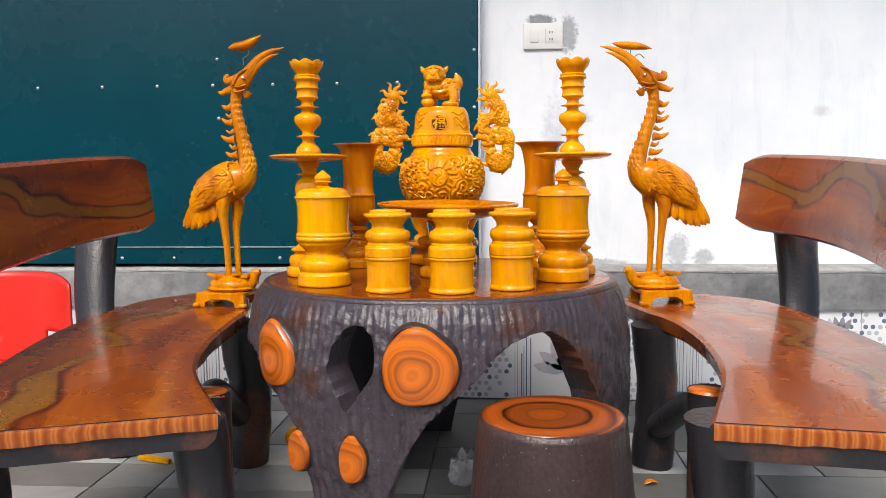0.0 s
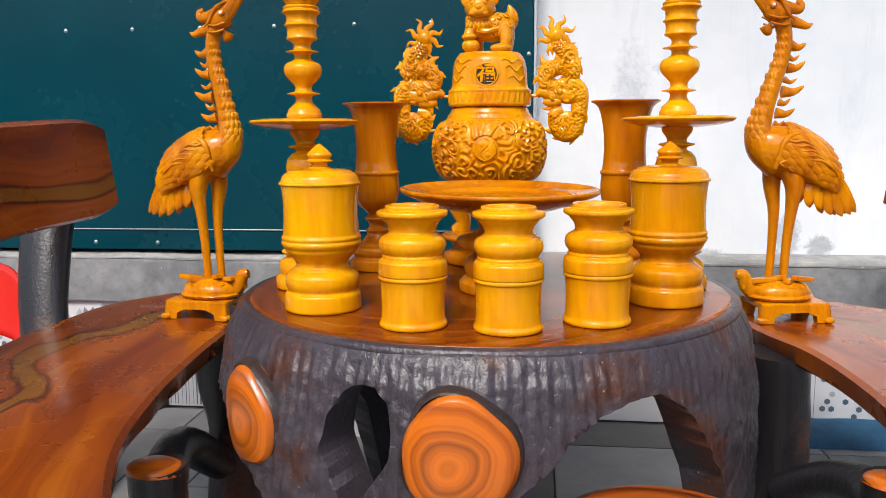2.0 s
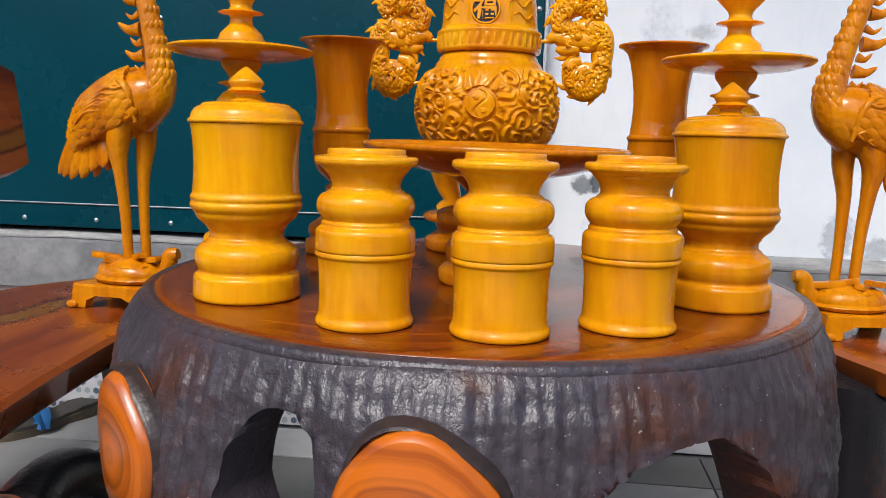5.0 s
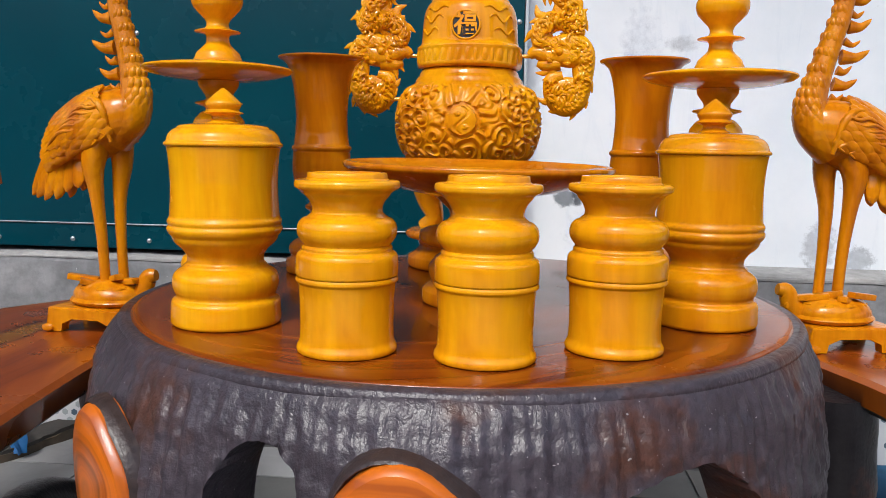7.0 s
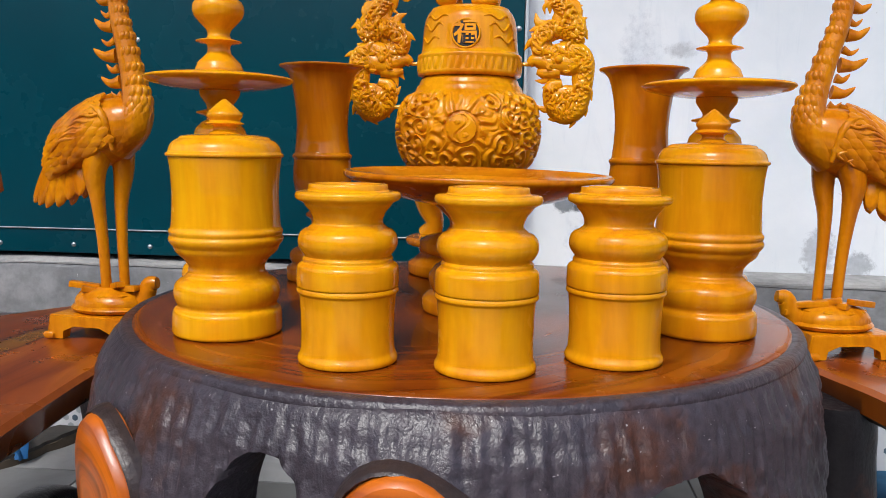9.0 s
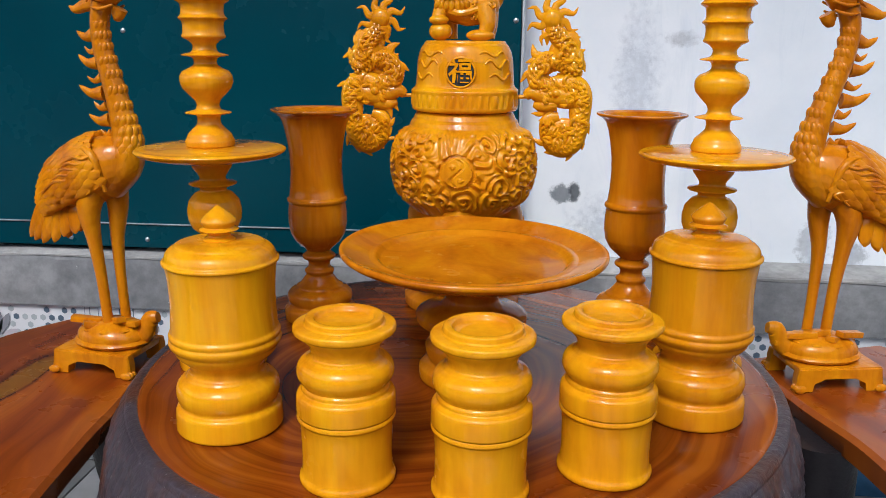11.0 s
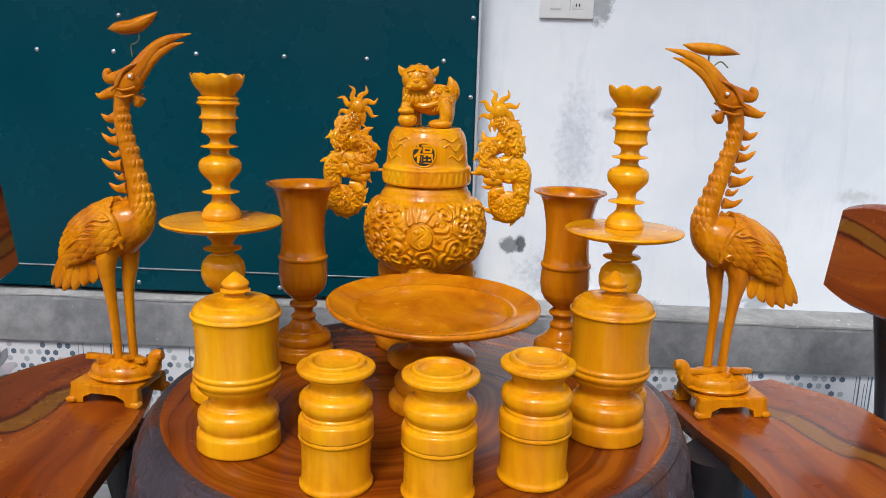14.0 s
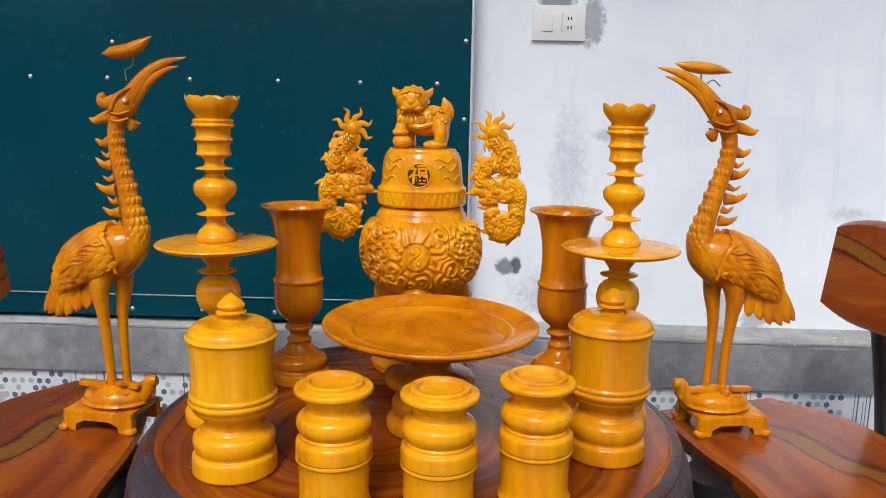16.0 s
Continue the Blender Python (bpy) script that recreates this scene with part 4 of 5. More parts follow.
def candlestick(x, y):
    t = thing("candlestick", pose(x, y, TZ, 0, 0, random.uniform(0, 360)), "tall turned yellow wooden candlestick with drip disc and petal cup", "candlestick", "pair of candlesticks")
    part("stem", lathe(fit_candlestick([(0, 0), (0.050, 0), (0.052, 0.002), (0.052, 0.016), (0.050, 0.019), (0.044, 0.021), (0.046, 0.027), (0.047, 0.034), (0.044, 0.042), (0.036, 0.046), (0.034, 0.050),
                        (0.042, 0.054), (0.0425, 0.057), (0.032, 0.061), (0.022, 0.072), (0.016, 0.088), (0.014, 0.104), (0.015, 0.112), (0.027, 0.1145), (0.027, 0.1165), (0.015, 0.119),
                        (0.0135, 0.132), (0.0140, 0.150), (0.0165, 0.156), (0.026, 0.163), (0.0305, 0.174), (0.0310, 0.184), (0.0285, 0.195), (0.0215, 0.203), (0.0145, 0.206), (0.0160, 0.2095),
                        (0.0270, 0.2125), (0.0272, 0.2145), (0.0150, 0.217), (0.0145, 0.221), (0.0180, 0.226), (0.0225, 0.232), (0.0235, 0.2385), (0.0, 0.2385)])), GOLD, t)
    part("drip_disc", lathe(fit_candlestick([(0.0, 0.238), (0.030, 0.238), (0.060, 0.2415), (0.079, 0.246), (0.0842, 0.2495), (0.0846, 0.2515), (0.0820, 0.2535), (0.0780, 0.2530), (0.0720, 0.2550), (0.030, 0.2555), (0, 0.2555)]), 72), GOLD, t)
    part("upper_stem", lathe(fit_candlestick([(0.0, 0.2555), (0.0272, 0.2555), (0.0275, 0.2625), (0.0255, 0.2655), (0.0245, 0.2700), (0.0180, 0.2765), (0.0135, 0.2815), (0.0125, 0.2885), (0.0140, 0.2925), (0.0258, 0.2945),
                              (0.0260, 0.2960), (0.0140, 0.2990), (0.0122, 0.3040), (0.0140, 0.3095), (0.0205, 0.3165), (0.0270, 0.3240), (0.0292, 0.3310), (0.0290, 0.3380), (0.0255, 0.3440),
                              (0.0170, 0.3480), (0.0128, 0.3510), (0.0124, 0.3560), (0.0145, 0.3595), (0.0258, 0.3612), (0.0258, 0.3628), (0.0150, 0.3652), (0.0128, 0.3690), (0.0128, 0.3740),
                              (0.0180, 0.3790), (0.0235, 0.3815), (0.0242, 0.3835), (0.0225, 0.3865), (0.0220, 0.3950), (0.0232, 0.4010), (0.0265, 0.4025), (0.0268, 0.4045), (0.0240, 0.4065), (0.0228, 0.4110),
                              (0.0238, 0.4200), (0.0292, 0.4230), (0.0296, 0.4250), (0.0262, 0.4275), (0.0275, 0.4300), (0.0280, 0.4320), (0.0232, 0.4350), (0.0, 0.4350)])), GOLD, t)

    def petals(a, r, z):
        k = max(0, (z - 0.446) / 0.016)
        return r * (1 + 0.03 * k * abs(math.cos(4 * a))), z + 0.006 * k * (abs(math.cos(4 * a)) - 0.5)
    part("petal_cup", lathe(fit_candlestick([(0, 0.4345), (0.0225, 0.4345), (0.0238, 0.4385), (0.0285, 0.4440), (0.0325, 0.4500), (0.0347, 0.4560), (0.0358, 0.4640), (0.0338, 0.4640), (0.0310, 0.4560), (0.0250, 0.4470), (0.0, 0.4450)]), 96, petals), GOLD, t)


def vase(x, y):
    t = thing("flower_vase", pose(x, y, TZ, 0, 0, random.uniform(0, 360)), "empty turned amber wooden vase with flared mouth and foot", "vase", "pair of vases")
    part("cup", lathe(fit_vase([(0.0, 0.094), (0.0165, 0.094), (0.0230, 0.1000), (0.0330, 0.1080), (0.0395, 0.1190), (0.0420, 0.1330), (0.0418, 0.1480), (0.0405, 0.1600), (0.0425, 0.1615), (0.0432, 0.1640), (0.0425, 0.1665), (0.0395, 0.1680),
                       (0.0375, 0.1850), (0.0365, 0.2050), (0.0375, 0.2250), (0.0405, 0.2450), (0.0440, 0.2600), (0.0480, 0.2700), (0.0540, 0.2755), (0.0600, 0.2780), (0.0612, 0.2800), (0.0600, 0.2815), (0.0500, 0.2790),
                       (0.0430, 0.2690), (0.0350, 0.2450), (0.0310, 0.2050), (0.0300, 0.1600), (0.0, 0.1500)])), AMBER, t)
    part("foot", lathe(fit_vase([(0, 0), (0.0505, 0), (0.0520, 0.002), (0.0520, 0.0150), (0.0505, 0.0180), (0.0450, 0.0205), (0.0440, 0.0235), (0.0465, 0.0260), (0.0480, 0.0310), (0.0465, 0.0370), (0.0410, 0.0420), (0.0350, 0.0440),
                        (0.0340, 0.0465), (0.0290, 0.0490), (0.0230, 0.0560), (0.0190, 0.0620), (0.0215, 0.0650), (0.0215, 0.0680), (0.0165, 0.0710), (0.0155, 0.0770), (0.0185, 0.0815), (0.0240, 0.0845), (0.0242, 0.0885), (0.0185, 0.0920), (0.0165, 0.0945), (0.0, 0.0945)])), AMBER, t)


def dish(x, y):
    t = thing("fruit_dish", pose(x, y, TZ, 1.2, 0, 40) @ Matrix.Diagonal((1, 1, 1.085, 1)), "wide shallow amber wooden dish on a turned pedestal", "dish")
    part("plate", lathe([(0.0, 0.112), (0.050, 0.112), (0.090, 0.119), (0.125, 0.129), (0.146, 0.1375), (0.1505, 0.1405), (0.1515, 0.1430), (0.1505, 0.1458), (0.1470, 0.1462), (0.1440, 0.1442), (0.1180, 0.1372), (0.1150, 0.1378), (0.1110, 0.1378), (0.1085, 0.1360), (0.1050, 0.1325), (0.06, 0.1318), (0, 0.1318)], 120), AMBER, t)

    part("pedestal", lathe([(0, 0), (0.058, 0), (0.060, 0.003), (0.060, 0.014), (0.054, 0.019), (0.048, 0.021), (0.052, 0.028), (0.053, 0.038), (0.045, 0.048), (0.036, 0.053), (0.034, 0.058), (0.060, 0.062), (0.064, 0.066), (0.064, 0.074), (0.056, 0.078), (0.036, 0.082), (0.030, 0.090), (0.032, 0.098), (0.044, 0.108), (0.05, 0.1125), (0, 0.1125)], 72), AMBER, t)


for p in ((-0.075, -0.304), (0.045, -0.314), (0.157, -0.265)):
    small_pot(*p)
canister(-0.216, -0.216, GOLD, "yellow")
canister(0.262, -0.135, HONEY, "honey-coloured")
candlestick(-0.281, -0.060)
candlestick(0.2905, -0.017)
vase(-0.205, 0.119)
vase(0.228, 0.130)
dish(0.020, -0.067)


# ---- incense burner ----
def dragon_shape(side):
    """One carved dragon board with a flaming sun on top; side -1 left, 1 right. Coordinates from the burner's axis."""
    bm = bmesh.new()
    s = 0.000418
    rnd = random.Random(11 + side)

    def P(cx, cy, y=0.0):
        return (side * (447 - cx) * s, y, 0.330 + (410 - cy) * 0.0004216)
    tube(bm, [P(165, 235), P(125, 280), P(75, 345), P(85, 375), P(130, 352), P(175, 350), P(205, 395), P(165, 440), P(90, 425), P(45, 455), P(50, 540), P(70, 610), P(110, 630), P(150, 605), P(160, 545), P(120, 530)],
         [0.009, 0.014, 0.0135, 0.010, 0.012, 0.0135, 0.013, 0.016, 0.017, 0.014, 0.0145, 0.016, 0.016, 0.013, 0.010, 0.007], 14, 110, 0.65)
    spine = curve([P(165, 235), P(125, 280), P(75, 345), P(85, 375), P(130, 352), P(175, 350), P(205, 395), P(165, 440), P(90, 425), P(45, 455), P(50, 540), P(70, 610), P(110, 630), P(150, 605), P(160, 545)], 58)
    for k in range(1, 57):
        d = (spine[k + 1] - spine[k - 1]).normalized()
        w = Vector((-d.z, 0, d.x)) * (1 if k % 2 else -1)
        ln = rnd.uniform(0.012, 0.023)
        b = spine[k] + w * 0.006
        e = spine[k] + w * ln + d * rnd.uniform(0.002, 0.012)
        if k % 5:
            tube(bm, [b, b.lerp(e, 0.5) - d * 0.003, e + d * 0.003], [0.0070, 0.0052, 0.0008], 7, 8, 0.75)
        # overlapping scales across the front
        for side_step in (-1, 0, 1):
            q = spine[k] + w * side_step * 0.0062 + d * (0.003 if side_step else 0) + Vector((0, -0.0072 - 0.0018 * (side_step == 0), 0))
            tube(bm, [q - w * 0.0036 - d * 0.002, q + Vector((0, -0.0014, 0)) + d * 0.0026, q + w * 0.0036 - d * 0.002], [0.0008, 0.0021, 0.0008], 6, 7)
    ball(bm, P(155, 215), (0.014, 0.010, 0.014))
    for k in range(8):
        a = math.radians(20 + k * 45)
        c = Vector(P(155, 215))
        d = Vector((math.cos(a), 0, math.sin(a)))
        w = Vector((-d.z, 0, d.x))
        tube(bm, [c + d * 0.008, c + d * 0.018 + w * 0.004, c + d * 0.029 - w * 0.003, c + d * 0.038 + w * 0.003], [0.0066, 0.0052, 0.0032, 0.0006], 8, 10, 0.7)
    for cx, cy, a, b, tilt in ((100, 592, 0.033, 0.027, 10), (95, 450, 0.034, 0.019, 8), (112, 312, 0.022, 0.030, 30), (190, 400, 0.014, 0.026, -10), (58, 500, 0.014, 0.03, 0)):
        ball(bm, P(cx, cy), (a * 0.92, 0.006, b * 0.92), (0, side * tilt, 0), 24, 12, 0.12)
    # head with jaws that reach to the peg
    ball(bm, P(110, 465), (0.030, 0.013, 0.016), (0, 10, 0))
    tube(bm, [P(120, 460), P(170, 462), P(215, 452), P(238, 465)], [0.014, 0.012, 0.010, 0.006], 12, 12, 0.9)
    tube(bm, [P(130, 490), P(180, 495), P(210, 490)], [0.010, 0.009, 0.004], 10, 10, 0.9)
    ball(bm, P(135, 452, -0.011), (0.006, 0.005, 0.006))
    tube(bm, [P(234, 466), P(262, 466)], [0.0028, 0.0028], 8, 3)
    tube(bm, [P(166, 618), P(200, 612)], [0.0028, 0.0028], 8, 3)
    # flames, mane and fins along the body
    for (bx, by), (tx, ty), w in (((85, 300), (60, 270), 0.006), ((100, 270), (80, 250), 0.005), ((70, 350), (42, 310), 0.008), ((60, 365), (48, 340), 0.006), ((180, 340), (220, 295), 0.008), ((195, 360), (215, 330), 0.006),
                                  ((205, 375), (232, 360), 0.006), ((208, 395), (238, 388), 0.006), ((205, 415), (230, 415), 0.006), ((60, 440), (30, 415), 0.007), ((45, 460), (20, 440), 0.007), ((40, 500), (14, 500), 0.007),
                                  ((150, 500), (190, 545), 0.007), ((165, 500), (215, 520), 0.006), ((60, 600), (36, 640), 0.007), ((100, 635), (50, 642), 0.007), ((130, 630), (160, 652), 0.007), ((160, 270), (190, 245), 0.005), ((120, 265), (140, 235), 0.005)):
        b, e = Vector(P(bx, by)), Vector(P(tx, ty))
        n = Vector((-(e - b).z, 0, (e - b).x)) * 0.22
        tube(bm, [b, b.lerp(e, 0.5) + n, e], [w, w * 0.75, 0.0007], 8, 9, 0.7)
    # scales and curls standing proud of the front
    rnd = random.Random(7)
    for cx, cy, r in ((110, 300, .0085), (85, 350, .008), (135, 350, .007), (185, 370, .0085), (195, 405, .008), (160, 435, .009), (110, 425, .009), (70, 440, .009), (55, 490, .008), (55, 540, .0085), (75, 590, .009), (115, 610, .010),
                      (145, 590, .0085), (95, 570, .007), (150, 470, .006), (90, 480, .006)):
        for k in range(5):
            q = Vector(P(cx + rnd.uniform(-16, 16), cy + rnd.uniform(-18, 18), -0.0075))
            a = rnd.uniform(0, 6.28)
            d, w = Vector((math.cos(a), 0, math.sin(a))) * r, Vector((-math.sin(a), 0, math.cos(a))) * r
            tube(bm, [q - d * 0.9, q + w * 0.5 + Vector((0, -0.003, 0)), q + d * 0.9, q + d * 0.4 - w * 0.4], [0.0012, 0.0030, 0.0026, 0.0010], 7, 9)
    return bm


def lion_shape():
    bm = bmesh.new()
    B = ball
    B(bm, (0.012, 0, 0.046), (0.040, 0.026, 0.026), (0, -8, 0), lump=0.06)
    B(bm, (-0.016, -0.004, 0.055), (0.026, 0.026, 0.030), lump=0.08)
    B(bm, (-0.014, -0.014, 0.079), (0.028, 0.025, 0.024), lump=0.05)
    B(bm, (-0.014, -0.034, 0.070), (0.017, 0.010, 0.010))
    B(bm, (-0.014, -0.041, 0.076), (0.006, 0.005, 0.005))
    for s in (-1, 1):
        B(bm, (-0.014 + s * 0.010, -0.034, 0.085), (0.0055, 0.004, 0.0055))
        B(bm, (-0.014 + s * 0.010, -0.034, 0.092), (0.008, 0.004, 0.003), (0, s * 15, 0))
        tube(bm, [(-0.014 + s * 0.020, -0.008, 0.085), (-0.014 + s * 0.029, -0.010, 0.092), (-0.014 + s * 0.034, -0.010, 0.100)], [0.008, 0.006, 0.001], 10, 8, 0.45)
        B(bm, (-0.014 + s * 0.012, -0.036, 0.066), (0.007, 0.007, 0.005))
    for k in range(7):
        a = radians(-60 + k * 20)
        B(bm, (-0.014 + 0.022 * math.sin(a), -0.026, 0.052 - 0.006 * math.cos(a)), (0.005, 0.006, 0.009), (0, -math.degrees(a) * 0.4, 0))
    for k in range(12):
        a = radians(k * 30)
        B(bm, (-0.014 + 0.023 * math.cos(a), 0.0, 0.078 + 0.021 * math.sin(a)), (0.006, 0.010, 0.006))
    box(bm, -0.030, 0.002, -0.041, -0.037, 0.0665, 0.0690)
    # legs, paws and the ball under one paw
    tube(bm, [(-0.026, -0.016, 0.050), (-0.032, -0.022, 0.034), (-0.034, -0.026, 0.026)], [0.012, 0.010, 0.009], 12, 8)
    B(bm, (-0.032, -0.026, 0.027), (0.014, 0.012, 0.007))
    B(bm, (-0.030, -0.022, 0.012), (0.0165, 0.015, 0.0125))
    tube(bm, [(0.030, -0.014, 0.044), (0.036, -0.022, 0.022), (0.030, -0.026, 0.006)], [0.016, 0.012, 0.009], 12, 8)
    B(bm, (0.026, -0.028, 0.007), (0.020, 0.012, 0.008))
    tube(bm, [(0.034, 0.012, 0.044), (0.036, 0.014, 0.022), (0.034, 0.012, 0.004)], [0.015, 0.012, 0.010], 12, 8)
    tube(bm, [(-0.012, 0.010, 0.050), (-0.018, 0.014, 0.024), (-0.018, 0.014, 0.002)], [0.012, 0.009, 0.009], 12, 8)
    tube(bm, [(-0.02, -0.022, 0.040), (0.0, -0.028, 0.036), (0.022, -0.024, 0.042)], [0.005, 0.005, 0.004], 8, 10)
    tube(bm, [(0.036, 0.004, 0.046), (0.044, 0.002, 0.056), (0.043, 0, 0.070), (0.038, 0, 0.084)], [0.011, 0.012, 0.010, 0.002], 12, 14, 0.7)
    rnd = random.Random(3)
    for k in range(46):
        # carved curls on flank, haunch and mane
        x = rnd.uniform(-0.036, 0.046)
        z = rnd.uniform(0.030, 0.066) if x > 0.012 else rnd.uniform(0.036, 0.060)
        q = Vector((x, -0.0245 * math.sqrt(max(0.05, 1 - ((z - 0.046) / 0.026) ** 2)) - 0.001, z))
        a, r = rnd.uniform(0, 6.28), rnd.uniform(0.003, 0.0055)
        d, w = Vector((math.cos(a), 0, math.sin(a))) * r, Vector((-math.sin(a), 0, math.cos(a))) * r
        tube(bm, [q - d, q + w * 0.6 - Vector((0, 0.002, 0)), q + d, q + d * 0.3 - w * 0.4], [0.0008, 0.0019, 0.0017, 0.0007], 6, 8)
    return bm


def burner(x, y):
    t = thing("incense_burner", pose(x, y, TZ, 0, 0, -1) @ Matrix.Diagonal((0.985, 0.985, 1.003, 1)), "carved yellow wooden incense burner with lion lid and dragon handles", "incense burner")

    rnd = random.Random(21)
    curls = []
    while len(curls) < 95:
        c = (rnd.uniform(-180, 180) * 0.00175, rnd.uniform(0.156, 0.262))
        if min([math.hypot(c[0] - q[0], c[1] - q[1]) for q in curls] + [1]) > 0.0135 and math.hypot(c[0], c[1] - 0.211) > 0.040:
            curls.append((*c, rnd.choice((-1, 1)), rnd.uniform(0, 6.28)))
        elif rnd.random() < 0.002:
            break

    def relief(a, r, z):
        d = math.degrees(math.atan2(math.cos(a), -math.sin(a)))
        k = smooth_step(0.145, 0.165, z) * (1 - smooth_step(0.255, 0.268, z))
        q = Vector((math.cos(a) * 4.2, math.sin(a) * 4.2, z * 42))
        u0 = d * 0.00175 + 0.004 * noise.noise(q * 1.4)
        w0 = z + 0.004 * noise.noise(q * 1.4 + Vector((5, 1, 2)))
        near = sorted((math.hypot(u0 - c[0], w0 - c[1]), c) for c in curls if abs(u0 - c[0]) < 0.04)[:2]
        m1, c = near[0] if near else (0.03, (0, 0, 1, 0))
        gap = (near[1][0] - m1) if len(near) > 1 else 0.02
        turn = math.atan2(w0 - c[1], u0 - c[0])
        n = (0.45 + 0.55 * math.sin(m1 * 620 + c[2] * turn + c[3])) * smooth_step(0.0, 0.0035, gap) + 0.35 * noise.noise(q * 0.8)
        h = 0.0052 * n
        m = math.hypot(d * 0.00175, z - 0.211)
        if m < 0.0245:
            h = 0.0060 if m < 0.0195 else 0.0
            u, w = d * 0.00175, (z - 0.211) / 0.0195
            if m < 0.0188 and abs(u - 0.0072 * math.sin(w * 3.14)) < 0.0016:
                h = 0.0040
            if min(math.hypot(u + 0.005, w * 0.0195 - 0.0088), math.hypot(u - 0.005, w * 0.0195 + 0.0088)) < 0.0030:
                h = 0.0080
        elif m < 0.052 and z > 0.199:
            a2 = math.atan2(z - 0.211, d * 0.00175)
            h = 0.0050 * max(0, 1 - (m - 0.0245) / 0.0275) * (0.5 + 0.5 * math.sin(a2 * 13 + m * 120)) + 0.002 * n
        return r + k * h, z
    prof = [(0.0, 0.132), (0.045, 0.132), (0.070, 0.142)]
    for k in range(60):
        u = -0.80 + 1.58 * k / 59
        prof.append((0.062 + 0.042 * math.sqrt(max(0, 1 - u * u)), 0.2095 + 0.0645 * u))
    prof += [(0.080, 0.265), (0.078, 0.272), (0.074, 0.276), (0.072, 0.282), (0.068, 0.286), (0.0, 0.286)]
    body = part("body", lathe(prof, 400, relief), CARVED, t, "bulging body carved with clouds, dragons and a round emblem", angle=70)
    for k in range(3):
        a = radians(-90 + k * 120)
        bm = bmesh.new()
        c, q = math.cos(a), math.sin(a)
        tube(bm, [(0.055 * c, 0.055 * q, 0.150), (0.074 * c, 0.074 * q, 0.125), (0.070 * c, 0.070 * q, 0.095), (0.060 * c, 0.060 * q, 0.070), (0.072 * c, 0.072 * q, 0.052)], [0.026, 0.026, 0.020, 0.014, 0.018], 16, 18)
        ball(bm, (0.082 * c, 0.082 * q, 0.120), (0.018, 0.018, 0.014), lump=0.3)
        ball(bm, (0.078 * c - 0.014 * q, 0.078 * q + 0.014 * c, 0.128), (0.009, 0.009, 0.009))
        ball(bm, (0.078 * c + 0.014 * q, 0.078 * q - 0.014 * c, 0.128), (0.009, 0.009, 0.009))
        part("leg", bm, CARVED, t, "stout leg carved as a beast mask")
    part("stand", lathe([(0, 0), (0.085, 0), (0.088, 0.003), (0.088, 0.016), (0.078, 0.022), (0.070, 0.030), (0.074, 0.040), (0.090, 0.044), (0.092, 0.050), (0.088, 0.054), (0, 0.054)], 72), AMBER, t)

    def fluted(a, r, z):
        k = 1 if 0.2935 < z < 0.3105 else 0
        return r + k * 0.0012 * (1 if math.sin(a * 40) > 0 else -0.4), z
    lid = part("lid", lathe([(0, 0.286), (0.070, 0.286), (0.076, 0.288), (0.077, 0.292), (0.0765, 0.294), (0.0765, 0.310), (0.077, 0.312), (0.0775, 0.315), (0.0755, 0.3175), (0.0725, 0.319), (0.0705, 0.325), (0.0695, 0.340),
                             (0.0685, 0.355), (0.0660, 0.367), (0.0615, 0.376), (0.0580, 0.379), (0.0575, 0.3815), (0.0555, 0.3825), (0, 0.3825)], 240, fluted), GOLD, t, "domed lid with a pierced round emblem")
    # carved cloud lines on the dome
    for sx in (-1, 1):
        for a0, z0, wv in ((28, 0.352, 0.005), (34, 0.335, 0.004), (22, 0.365, 0.003)):
            bm = bmesh.new()
            pts = []
            for k in range(9):
                d = radians(-90 + sx * (a0 + k * 4.5))
                z = z0 + wv * math.sin(k * 1.1)
                r = lerp((0.319, 0.325, 0.340, 0.355, 0.367, 0.376), (0.0725, 0.0705, 0.0695, 0.0685, 0.066, 0.0615), z) + 0.0004
                pts.append((r * math.cos(d), r * math.sin(d), z))
            tube(bm, pts, [0.0008] + [0.0017] * 7 + [0.0008], 8, 30)
            part("cloud_line", bm, GOLD, lid)
    # pierced emblem: black disc for the shade in its opening, rim and raised strokes
    bm = lathe([(0.0, 0.0012), (0.0185, 0.0012), (0.0185, -0.004), (0, -0.004)], 40)
    e = part("emblem_shade_disc", bm, BLACK, lid)
    e.matrix_local = pose(0, -0.0690, 0.341, 86)
    bm = lathe([(0.0180, -0.004), (0.0180, 0.0022), (0.0195, 0.0030), (0.0210, 0.0020), (0.0212, -0.004)], 40)
    e = part("emblem_rim", bm, GOLD, lid)
    e.matrix_local = pose(0, -0.0690, 0.341, 86)
    txt = bpy.data.curves.new("emblem_text", "FONT")
    txt.body, txt.size, txt.extrude, txt.align_x, txt.align_y, txt.offset = "福", 0.034, 0.0012, "CENTER", "CENTER", 0.0006
    tob = new("emblem_character", txt)
    bpy.context.view_layer.update()
    me = bpy.data.meshes.new_from_object(tob.evaluated_get(bpy.context.evaluated_depsgraph_get()))
    bpy.data.objects.remove(tob)
    me.materials.clear()
    me.materials.append(GOLD)
    e = new("emblem_character", me)
    e.parent = lid
    e.matrix_local = pose(0, -0.0712, 0.341, 86)
    lion = part("lion_finial", lion_shape(), CARVED, lid, "carved standing guardian lion with a ball under its paw")
    lion.matrix_local = pose(-0.003, -0.004, 0.3825) @ Matrix.Scale(1.0, 4)
    for s in (-1, 1):
        part("dragon_handle", dragon_shape(s), CARVED, t, "pierced carved dragon board with a flaming sun")


burner(-0.010, 0.214)


